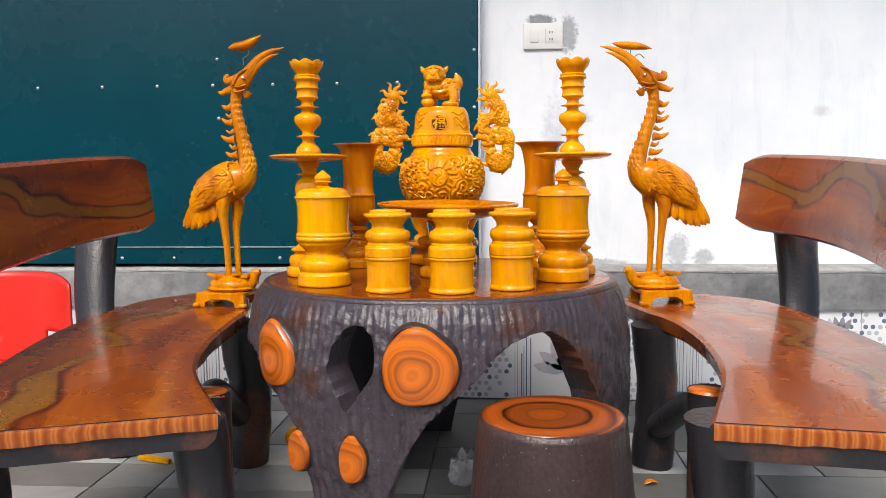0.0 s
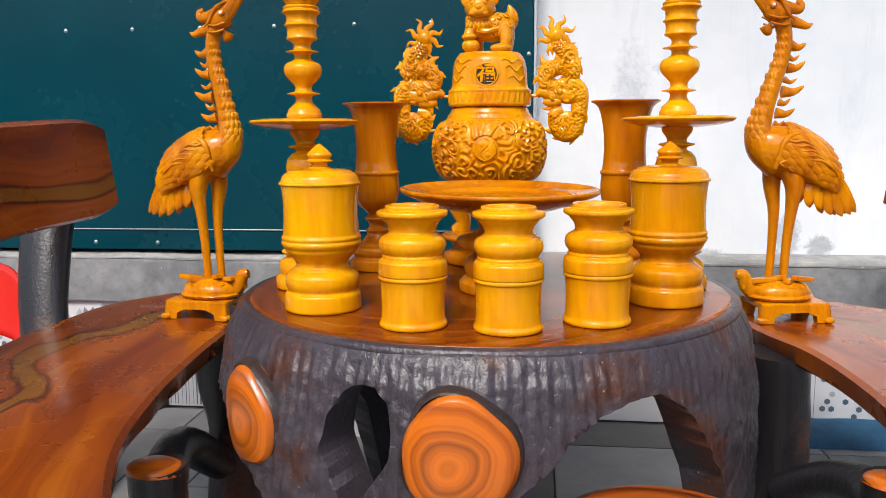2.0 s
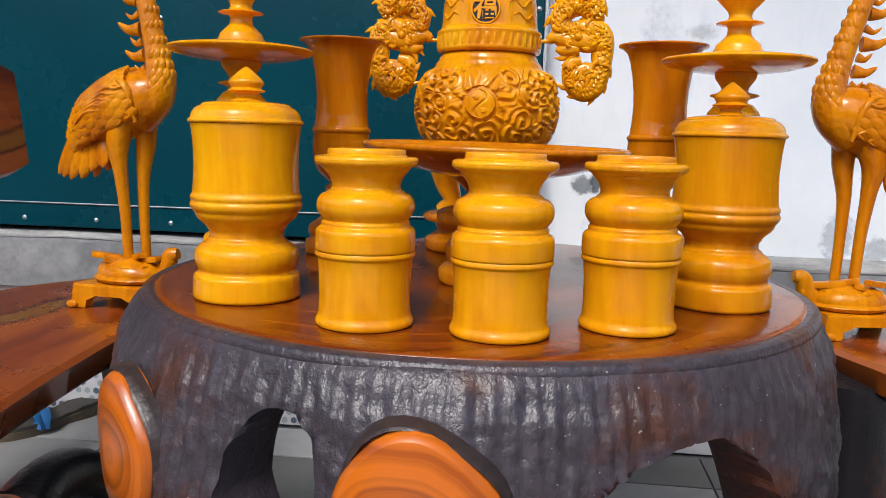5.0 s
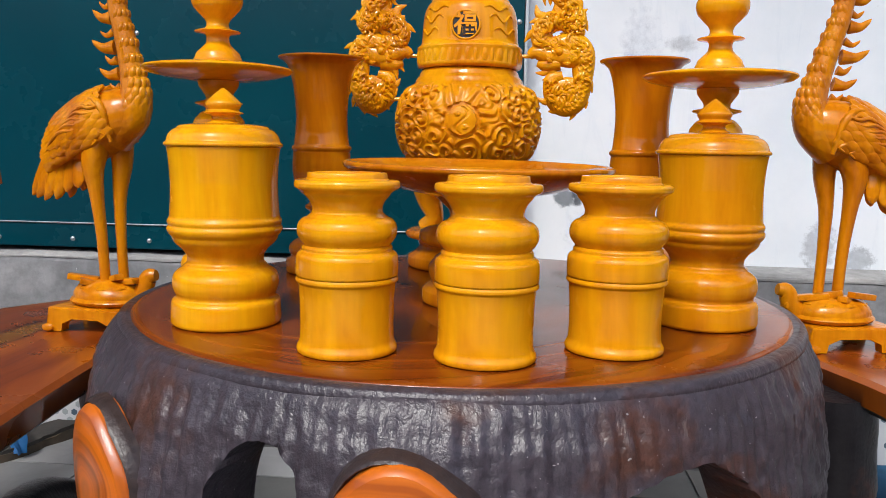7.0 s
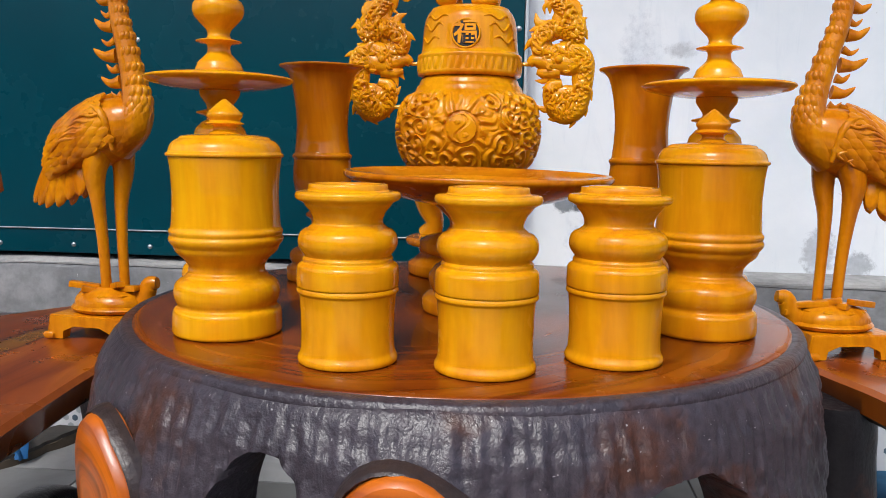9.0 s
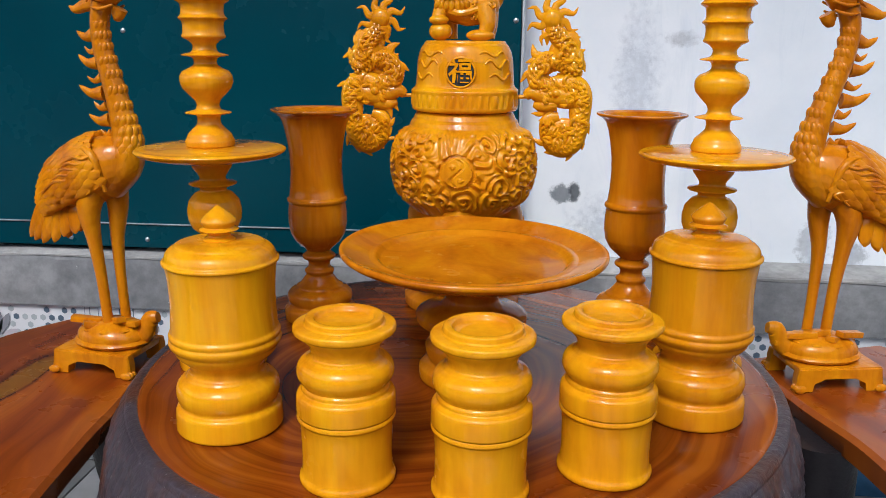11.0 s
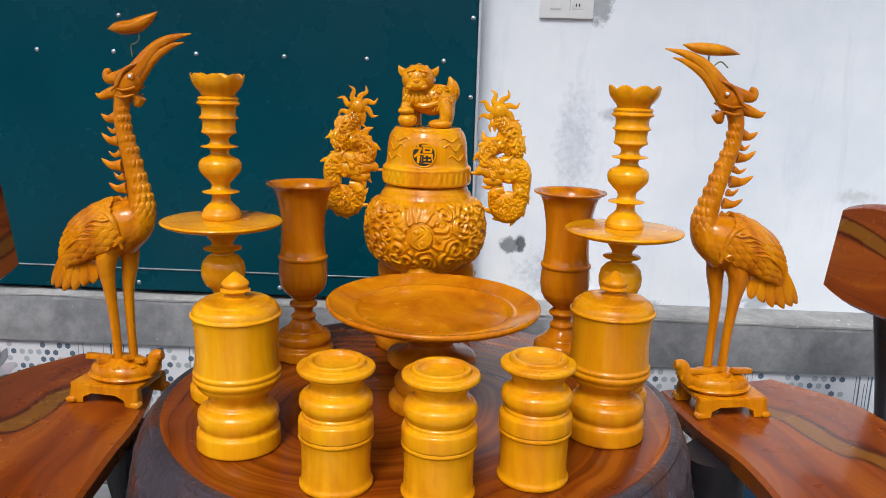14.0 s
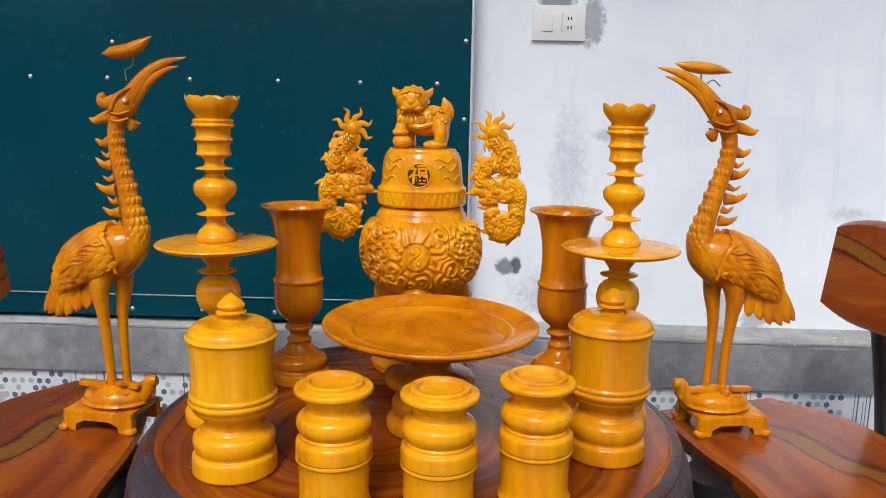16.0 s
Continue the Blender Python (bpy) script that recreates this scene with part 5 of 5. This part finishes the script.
# ---- cranes on turtles ----
def crane_shape(f):
    """f: 1 faces right, -1 faces left. Stands on its own small table with a turtle."""
    bm = bmesh.new()

    wide = 0.00054 * (1.04 if f > 0 else 1.11)

    def P(cx, cy, y=0.0):
        lean = (0.016 if f > 0 else 0.004) * smooth_step(760, 250, cy)
        return Vector((f * (cx - 225) * wide + f * lean, y, (1262 - cy) * 0.000525))
    # body, neck, head
    ball(bm, P(245, 700), (0.083, 0.040, 0.046), (0, f * -24, 0), 32, 20)
    tube(bm, [P(285, 720), P(335, 670), P(350, 620), P(337, 550), P(312, 460), P(288, 380), P(280, 310), P(292, 255)], [0.032, 0.029, 0.0225, 0.0175, 0.0150, 0.0135, 0.0130, 0.0145], 20, 40, 0.95)
    ball(bm, P(308, 225), (0.027, 0.017, 0.022), (0, f * -40, 0), 20, 14)
    tube(bm, [P(330, 200), P(385, 130), P(440, 95), P(506, 78)], [0.017, 0.0105, 0.0068, 0.0008], 14, 24, 0.75)
    tube(bm, [P(335, 215), P(385, 155), P(440, 118), P(482, 104)], [0.012, 0.0085, 0.005, 0.0008], 12, 20, 0.7)
    tube(bm, [P(340, 270), P(330, 290), P(322, 298)], [0.011, 0.009, 0.003], 10, 8, 0.8)
    for s in (-1, 1):
        ball(bm, P(330, 208, s * 0.0155), (0.0062, 0.003, 0.0062))
        n0 = len(bm.faces)
        ball(bm, P(330, 208, s * 0.0182), (0.0030, 0.0012, 0.0030))
        bm.faces.ensure_lookup_table()
        for q in range(n0, len(bm.faces)):
            bm.faces[q].material_index = 1
        tube(bm, [P(345, 170, s * 0.010), P(312, 190, s * 0.017), P(285, 235, s * 0.016), P(262, 255, s * 0.012)], [0.002, 0.003, 0.003, 0.001], 8, 14)
        tube(bm, [P(340, 240, s * 0.014), P(310, 250, s * 0.017), P(278, 245, s * 0.014)], [0.0015, 0.0025, 0.001], 8, 12)
        tube(bm, [P(335, 262, s * 0.013), P(305, 272, s * 0.016), P(275, 268, s * 0.013)], [0.0015, 0.0025, 0.001], 8, 12)
    # crest and mane
    tube(bm, [P(300, 205), P(265, 215), P(240, 218), P(236, 200), P(250, 192)], [0.012, 0.010, 0.008, 0.006, 0.004], 10, 16, 0.6)
    tube(bm, [P(285, 250), P(245, 262), P(215, 272), P(198, 264)], [0.011, 0.009, 0.006, 0.001], 10, 14, 0.6)
    for (bx, by), (tx, ty), w in (((262, 335), (206, 316), .010), ((268, 372), (228, 366), .006), ((270, 408), (205, 384), .010), ((278, 445), (232, 436), .006), ((284, 486), (203, 462), .011), ((292, 520), (250, 506), .007),
                                  ((300, 556), (231, 538), .010), ((305, 590), (268, 580), .006)):
        b, e = P(bx, by), P(bx + (tx - bx) * 0.84, ty + (by % 7) * 2 - 2)
        tube(bm, [b, b.lerp(e, 0.5) + Vector((0, 0, -0.006)), b.lerp(e, 0.85) + Vector((0, 0, -0.003)), e], [w, w * 0.62, w * 0.35, 0.0006], 8, 12, 0.55)
    # neck scales
    rnd = random.Random(3)
    spine = curve([P(345, 650), P(350, 610), P(337, 545), P(312, 455), P(288, 375), P(280, 310)], 12)
    wid = curve([(0.0245, 0, 0), (0.0215, 0, 0), (0.0175, 0, 0), (0.0150, 0, 0), (0.0135, 0, 0), (0.0130, 0, 0)], 12)
    for i, c in enumerate(spine):
        r = wid[i].x
        for k in range(7):
            off = Vector((f * math.cos(radians(k * 30 - 90 + (15 if i % 2 else 0))) * r, math.sin(radians(k * 30 - 90 + (15 if i % 2 else 0))) * r * 0.95, 0))
            ball(bm, c + off * 0.74, (r * 0.34, r * 0.34, r * 0.62), (0, f * 12, 0), 10, 8)
    # wings: rows of overlapping feathers on both flanks
    for s in (-1, 1):
        for cx, cy in ((296, 655), (300, 690), (296, 722), (272, 650), (274, 680), (276, 712), (270, 738)):
            tube(bm, [P(cx - 24, cy + 8, s * 0.037), P(cx - 6, cy - 8, s * 0.0385), P(cx + 12, cy, s * 0.036), P(cx + 2, cy + 12, s * 0.0375)], [0.001, 0.0022, 0.0022, 0.001], 7, 14)
        tilt = Euler((0, radians(f * -24), 0)).to_matrix()
        for row in range(9):
            u = 0.30 - 0.145 * row
            ring = math.sqrt(max(0.12, 1 - u * u))
            for k in range(7):
                a = radians(72 - k * 17 + (8 if row % 2 else 0))
                q = Vector((f * 0.083 * u, s * 0.041 * ring * math.cos(a), 0.048 * ring * math.sin(a) - 0.004 * max(0, row - 5)))
                long = 0.017 + 0.0014 * row
                ball(bm, P(245, 700) + tilt @ q, (long, 0.0038, 0.0086), (s * (80 - 0) * math.sin(a) * 0.6, f * -24 + f * -8, 0), 10, 7)
        for q in range(5):
            w = q * 15
            tube(bm, [P(300 - w * 0.5, 640 + w, s * 0.0385), P(272 - w * 0.8, 652 + w, s * 0.0415), P(246 - w, 648 + w * 1.15, s * 0.041), P(214 - w, 668 + w * 1.2, s * 0.038), P(176 - w * 0.8, 690 + w * 1.3, s * 0.031)], [0.0012, 0.0026, 0.0028, 0.0024, 0.0008], 8, 22)
        edge = [P(318, 740, s * 0.030), P(300, 655, s * 0.037), P(262, 628, s * 0.030), P(205, 645, s * 0.022)]
        tube(bm, edge, [0.003, 0.0055, 0.005, 0.002], 9, 20)
    for k, (tx, ty) in enumerate(((44, 893), (62, 900), (90, 906), (128, 900), (165, 880), (205, 868))):
        for s in (-1, 1):
            b = P(120 + k * 15, 768 + k * 2, s * 0.012)
            e = P(tx, ty, s * (0.006 + 0.003 * k))
            tube(bm, [b, b.lerp(e, 0.4), b.lerp(e, 0.8) + Vector((0, 0, -0.002)), e], [0.009, 0.011, 0.0085, 0.0015], 8, 10, 0.5)
    # legs
    tube(bm, [P(262, 735, -0.014), P(248, 800, -0.018), P(252, 880, -0.016), P(258, 1000, -0.012), P(263, 1160, -0.010)], [0.021, 0.0165, 0.0105, 0.0080, 0.0074], 14, 24)
    tube(bm, [P(292, 725, 0.012), P(290, 800, 0.016), P(280, 890, 0.016), P(282, 1000, 0.014), P(286, 1130, 0.014)], [0.019, 0.0150, 0.0100, 0.0078, 0.0074], 14, 24)
    # lily leaf held over the beak on a wire
    if f > 0:
        tube(bm, [P(250, 70), P(285, 66), P(330, 62), P(370, 42), P(406, 17)], [0.0008, 0.010, 0.012, 0.009, 0.0008], 12, 22, 1.3)
    else:
        tube(bm, [P(457, 64), P(420, 72), P(380, 76), P(335, 80), P(292, 88)], [0.0008, 0.008, 0.010, 0.008, 0.0008], 12, 22, 1.3)
    # turtle
    ball(bm, P(262, 1168), (0.056, 0.042, 0.026), (0, 0, 0), 28, 14, 0.03)
    ball(bm, P(262, 1180), (0.061, 0.046, 0.012), (0, 0, 0), 28, 10)
    for k in range(9):
        a = radians(k * 40)
        ball(bm, P(262, 1150) + Vector((0.036 * math.cos(a), 0.028 * math.sin(a), 0)), (0.014, 0.011, 0.007), (25 * math.sin(a), -25 * math.cos(a), 0), 8, 6)
    for q, (cx, cy, r) in enumerate(((205, 1120, 20), (320, 1125, -15), (350, 1150, 10), (240, 1135, 40), (285, 1120, -35), (215, 1150, 0))):
        box(bm, -0.022, 0.022, -0.007, 0.007, -0.004, 0.005, 0.002, Matrix.Translation(P(cx, cy, -0.016 + 0.008 * (q % 3))) @ Euler((0, radians(r * 0.4), radians(r))).to_matrix().to_4x4())
    tube(bm, [P(335, 1175), P(362, 1150), P(378, 1112), P(400, 1105)], [0.016, 0.014, 0.0125, 0.008], 14, 14, 0.85)
    # low stand with bracket feet
    for s in (-1, 1):
        out = [(-0.062, 0.034), (0.062, 0.034), (0.064, 0.024), (0.064, 0.006), (0.066, 0.0), (0.042, 0.0), (0.040, 0.012), (0.024, 0.020), (-0.024, 0.020), (-0.040, 0.012), (-0.042, 0.0), (-0.068, 0.0), (-0.064, 0.010), (-0.062, 0.024)]
        slab(bm, [(f * x + f * 0.012, z) for x, z in out], 0.016, Matrix.Translation((0, s * 0.040, 0)))
        for e in (-1, 1):
            for q in (-0.006, 0.0, 0.006):
                ball(bm, (f * 0.012 + e * 0.060 + 0, s * 0.046 + q, 0.006), (0.009, 0.0035, 0.006), (0, 0, 0), 10, 6)
    box(bm, f * 0.012 - 0.062, f * 0.012 + 0.062, -0.046, 0.046, 0.026, 0.036, 0.003)
    return bm


def crane(x, y, f, turn):
    bm = crane_shape(f)
    ob = part("crane_statue", bm, [CRANE, PLASTIC], None)
    ob.matrix_world = pose(x, y, SEATZ + 0.0005, 0, 0, turn)
    tagged(ob, "carved amber wooden crane standing on a turtle, set on the bench", "crane statue", "pair of crane statues")
    w = tube(bmesh.new(), [Vector((f * (cx - 225) * 0.00054 * (1.04 if f > 0 else 1.11) + f * (0.016 if f > 0 else 0.004), 0, (1262 - cy) * 0.000525)) for cx, cy in (((336, 66), (346, 90), (338, 108), (320, 118), (322, 150)) if f > 0 else ((380, 78), (379, 110), (372, 132), (345, 112), (322, 130)))], [0.0012] * 5, 8, 20)
    part("wire", w, WIRE, ob, "bent green wire that holds the leaf")


crane(-0.552, 0.146, 1, -8)
crane(0.541, 0.214, -1, 10)


# ---- switch plate on the wall ----
def switch_plate():
    t = thing("switch_plate", pose(0.264, WALL, 1.132), "white plastic switch and socket plate on raw cement", "switch")
    bm = bmesh.new()
    box(bm, -0.060, 0.060, -0.010, 0.0, -0.039, 0.039, 0.003)
    part("plate", bm, PLASTIC, t)
    bm = bmesh.new()
    box(bm, -0.038, -0.014, -0.0125, -0.008, -0.019, 0.019, 0.001)
    part("rocker", bm, PLASTIC, t)
    bm = bmesh.new()
    box(bm, 0.012, 0.036, -0.0115, -0.008, -0.019, 0.019, 0.001)
    sock = part("socket", bm, PLASTIC, t)
    # Black chips set on the face give the shade inside the holes.
    for z in (-0.010, 0.010):
        for x in (0.0205, 0.0275):
            bm = bmesh.new()
            box(bm, x - 0.0013, x + 0.0013, -0.0122, -0.011, z - 0.0035, z + 0.0035)
            part("socket_hole_shade", bm, BLACK, sock, smooth=False)
    bm = bmesh.new()
    box(bm, 0.006, 0.0075, -0.0108, -0.009, -0.022, 0.022)
    part("seam", bm, DOTMID, t, smooth=False)


switch_plate()


# ---- red chair behind the bench ----
def red_chair():
    t = thing("plastic_chair", pose(-1.235, 0.40, FLOOR, 0, 0, -6) @ Matrix.Diagonal((1, 1, 0.98, 1)), "small red plastic chair with a slotted curved back", "chair")
    bm = bmesh.new()
    n, rows = 26, []
    grid = []
    for i in range(n + 1):
        u = i / n * 2 - 1
        row = []
        for j in range(17):
            v = j / 16
            z = 0.16 + 0.27 * v
            x = u * 0.205 * (1 - 0.10 * v)
            top = 0.03 * abs(u) ** 4 * v
            row.append(bm.verts.new((x, 0.07 * u * u * -1 + 0.03 * v, z - top)))
        grid.append(row)
    for i in range(n):
        for j in range(16):
            cx, cz = (i + 0.5) / n * 2 - 1, 0.16 + 0.27 * (j + 0.5) / 16
            if 0.225 < cz < 0.262 and 0.40 < abs(cx) < 0.80:
                continue
            bm.faces.new((grid[i][j], grid[i + 1][j], grid[i + 1][j + 1], grid[i][j + 1]))
    b = part("backrest", bm, RED, t, "curved back with hand slots", angle=60)
    m = b.modifiers.new("thick", "SOLIDIFY")
    m.thickness = 0.008
    bm = bmesh.new()
    box(bm, -0.19, 0.19, -0.34, -0.02, 0.15, 0.172, 0.008)
    part("seat", bm, RED, t)
    for x in (-0.17, 0.17):
        for y in (-0.31, -0.04):
            part("leg", tube(bmesh.new(), [(x, y, 0.16), (x * 1.08, y * 1.02, 0.0)], [0.016, 0.012], 10, 4), RED, t)


red_chair()


# ---- clutter on the floor ----
def sandal():
    t = thing("sandal", pose(-0.955, 0.565, FLOOR, 0, 0, 245), "worn brown rubber sandal with a blue strap", "sandal")

    def sole(z0, z1, k, mat, name):
        bm = bmesh.new()
        out = []
        for i in range(40):
            a = 2 * math.pi * i / 40
            x = 0.128 * math.cos(a)
            w = (0.046 if x > 0 else 0.038) - 0.010 * math.exp(-((x + 0.01) / 0.04) ** 2)
            out.append((x * k, w * k * math.copysign(abs(math.sin(a)) ** 0.75, math.sin(a))))
        lo = [bm.verts.new((x, y, z0)) for x, y in out]
        hi = [bm.verts.new((x, y, z1 + (0.006 if x < -0.04 else 0))) for x, y in out]
        for i in range(40):
            bm.faces.new((lo[i], lo[(i + 1) % 40], hi[(i + 1) % 40], hi[i]))
        bm.faces.new(lo[::-1])
        bm.faces.new(hi)
        part(name, bm, mat, t)
    sole(0.0, 0.016, 1.0, SOLE, "sole")
    sole(0.016, 0.024, 0.96, INSOLE, "insole")
    for k, (x, tw) in enumerate(((0.035, 0.25), (0.060, -0.25))):
        bm = bmesh.new()
        tube(bm, [(x - tw * 0.06, -0.046, 0.012), (x - tw * 0.03, -0.036, 0.045), (x, 0, 0.060), (x + tw * 0.03, 0.036, 0.045), (x + tw * 0.06, 0.046, 0.012)], [0.016] * 5, 10, 24, 0.22, (0, 0, 1))
        part("strap", bm, BLUE, t, "blue crossed strap")


sandal()


def loose(name, bm, mat, m, label, category):
    ob = part(name, bm, mat)
    ob.matrix_world = m
    return tagged(ob, label, category)


bm = tube(bmesh.new(), [(-0.045, 0, 0.008), (0, 0.001, 0.008), (0.045, 0, 0.008)], [0.008, 0.0085, 0.0075], 6, 5)
loose("wood_offcut", bm, GOLD, pose(-0.70, 0.045, FLOOR, 0, 0, -18), "short yellow wooden stick lying on the floor tiles", "offcut")
bm = lathe([(0, 0), (0.022, 0), (0.026, 0.006), (0.024, 0.02), (0.015, 0.028), (0.02, 0.034), (0.026, 0.05), (0.02, 0.062), (0, 0.066)], 28)
loose("turned_knob", bm, GOLD, pose(-0.396, 0.19, FLOOR + 0.026, 90, 0, 35), "turned yellow wooden knob lying on the floor", "wooden knob")
bm = bmesh.new()
bmesh.ops.create_icosphere(bm, subdivisions=4, radius=1)
for v in bm.verts:
    k = 1 + 0.45 * noise.noise(v.co * 2.2) + 0.25 * noise.noise(v.co * 6)
    v.co = Vector((v.co.x * 0.03 * k, v.co.y * 0.03 * k, max(0, 0.028 + v.co.z * 0.042 * k)))
loose("plastic_bag", bm, FOIL, pose(0.053, -0.04, FLOOR), "crumpled clear plastic bag on the floor", "plastic bag")
bm = tube(bmesh.new(), [(-0.018, 0, 0.004), (0, 0.004, 0.010), (0.018, 0, 0.004)], [0.002, 0.010, 0.002], 10, 12, 0.4, (0, 0, 1))
loose("dry_leaf", bm, AMBER, pose(0.468, -0.035, FLOOR, 0, 0, 20), "curled dry brown leaf on the floor", "leaf")
bm = bmesh.new()
n = 24
prev = None
for i in range(n + 1):
    x = 0.60 + 0.42 * i / n
    z = 0.030 + 0.008 * noise.noise((x * 9, 0, 0))
    row = [bm.verts.new(q) for q in ((x, 0.50, 0.001), (x, 0.515, z * 0.6), (x, 0.56, z), (x, 0.61, z * 1.15), (x, 0.628, 0.001))]
    if prev:
        for a in range(5):
            bm.faces.new((prev[a], prev[(a + 1) % 5], row[(a + 1) % 5], row[a]))
    else:
        bm.faces.new(row[::-1])
    prev = row
bm.faces.new(prev)
loose("folded_tarp", bm, TARP, pose(0, 0.02, FLOOR), "folded blue tarpaulin along the foot of the wall", "tarpaulin")


# ---- wall tiles and floor tiles ----
def hexes(bm, x0, x1, z0, z1, step, y, seed, keep):
    rnd = random.Random(seed)
    r = step * 0.36
    j = 0
    z = z0 + r
    while z < z1 - r:
        x = x0 + r + (step / 2 if j % 2 else 0)
        while x < x1 - r:
            if rnd.random() < keep:
                vs = [bm.verts.new((x + r * math.cos(radians(30 + 60 * k)), y, z + r * math.sin(radians(30 + 60 * k)))) for k in range(6)]
                f = bm.faces.new(vs)
                f.material_index = 1 if rnd.random() < 0.45 else 0
            x += step
        z += step * 0.87
        j += 1


def petal(bm, x, z, a, length, width, y):
    d, w = Vector((math.cos(a), 0, math.sin(a))), Vector((-math.sin(a), 0, math.cos(a)))
    c = Vector((x, y, z))
    bm.faces.new([bm.verts.new(c + d * (length * u) + w * (width * s)) for u, s in ((0, 0), (0.3, 0.4), (0.6, 0.5), (0.85, 0.28), (1, 0), (0.85, -0.28), (0.6, -0.5), (0.3, -0.4))])


def wall_tiles():
    w = thing("wall_tiles", pose(0, 0, 0), "row of white glazed tiles printed with grey hexagons and flowers", "wall tiles", kind="structure")
    first = None
    for k, x in enumerate(np.arange(-3.02, 3.0, 0.604)):
        if first is None:
            bm = bmesh.new()
            box(bm, 0.001, 0.603, BAND + 0.012, BAND + 0.03, FLOOR, 0.3025, 0.0015)
            first = tile = part("tile", bm, GLAZE, w, smooth=False)
        else:
            tile = new("tile", first.data)
            tile.parent = w
        tile.matrix_local = pose(float(x), 0, 0)
    y = BAND + 0.0112
    for k, (a, b) in enumerate(((-1.06, -0.886), (-0.745, -0.379), (-0.107, 0.172), (0.501, 0.658), (0.757, 0.980), (1.15, 1.4), (-1.75, -1.3))):
        bm = bmesh.new()
        hexes(bm, a, b, FLOOR + 0.004, 0.297, 0.021, y, k, 0.62)
        part("hexagon_print", bm, [DOTMID, DOTDARK], w, smooth=False)
    rnd = random.Random(4)
    for a, b in ((-0.88, -0.756), (0.66, 0.752), (0.985, 1.074), (0.178, 0.231)):
        bm = bmesh.new()
        x = a
        while x < b:
            wd = rnd.choice((0.0012, 0.002, 0.0035))
            z1 = 0.297 if rnd.random() < 0.5 else rnd.uniform(0.14, 0.285)
            vs = [bm.verts.new(q) for q in ((x, y, FLOOR + 0.006), (x + wd, y, FLOOR + 0.006), (x + wd, y, z1), (x, y, z1))]
            bm.faces.new(vs)
            x += rnd.uniform(0.007, 0.013)
        part("stripe_print", bm, DOTDARK, w, smooth=False)
    for cx, cz in ((-1.12, 0.18), (0.333, 0.108), (1.115, 0.178)):
        for ring, (n, ln, mat) in enumerate(((7, 0.10, PETAL), (6, 0.065, DOTMID), (3, 0.12, LEAFGREY))):
            bm = bmesh.new()
            for k in range(n):
                a = radians(10 + k * 160 / max(1, n - 1)) if ring < 2 else radians(60 + k * 22)
                petal(bm, cx + (0.03 if ring == 2 else 0), cz + (0.04 if ring == 2 else 0), a, ln * (0.55 if ring == 2 else 1), 0.035 if ring < 2 else 0.02, y - 0.0004 * (ring + 1))
            part("flower_print", bm, mat, w, smooth=False)


wall_tiles()


def floor():
    f = thing("floor", pose(0, 0, 0), "grey stone-look floor tiles in mixed sizes with dark joints", "floor", kind="structure")
    rnd = random.Random(11)
    meshes = {}
    M = 0.15

    def tile(x, y, w, d):
        key = (w, d)
        if key not in meshes:
            bm = bmesh.new()
            box(bm, 0.002, w * M - 0.002, 0.002, d * M - 0.002, -0.006, 0.0, 0.0015)
            ob = part("floor_tile", bm, STONE, f, smooth=False)
            meshes[key] = ob.data
        else:
            ob = new("floor_tile", meshes[key])
            ob.parent = f
        ob.matrix_local = pose(x, y, FLOOR)
    # blocks of four by four modules, each filled with the same mix of sizes
    block = ((0, 0, 2, 1), (2, 0, 1, 1), (3, 0, 1, 2), (0, 1, 1, 2), (1, 1, 2, 2), (3, 2, 1, 1), (0, 3, 1, 1), (1, 3, 2, 1), (3, 3, 1, 1))
    for bx in range(-3, 3):
        for by in range(-4, 2):
            for x, y, w, d in block:
                px, py = bx * 4 * M + x * M - 0.03, by * 4 * M + y * M - 0.56
                if py + d * M > BAND + 0.01:
                    continue
                tile(px, py, w, d)


floor()
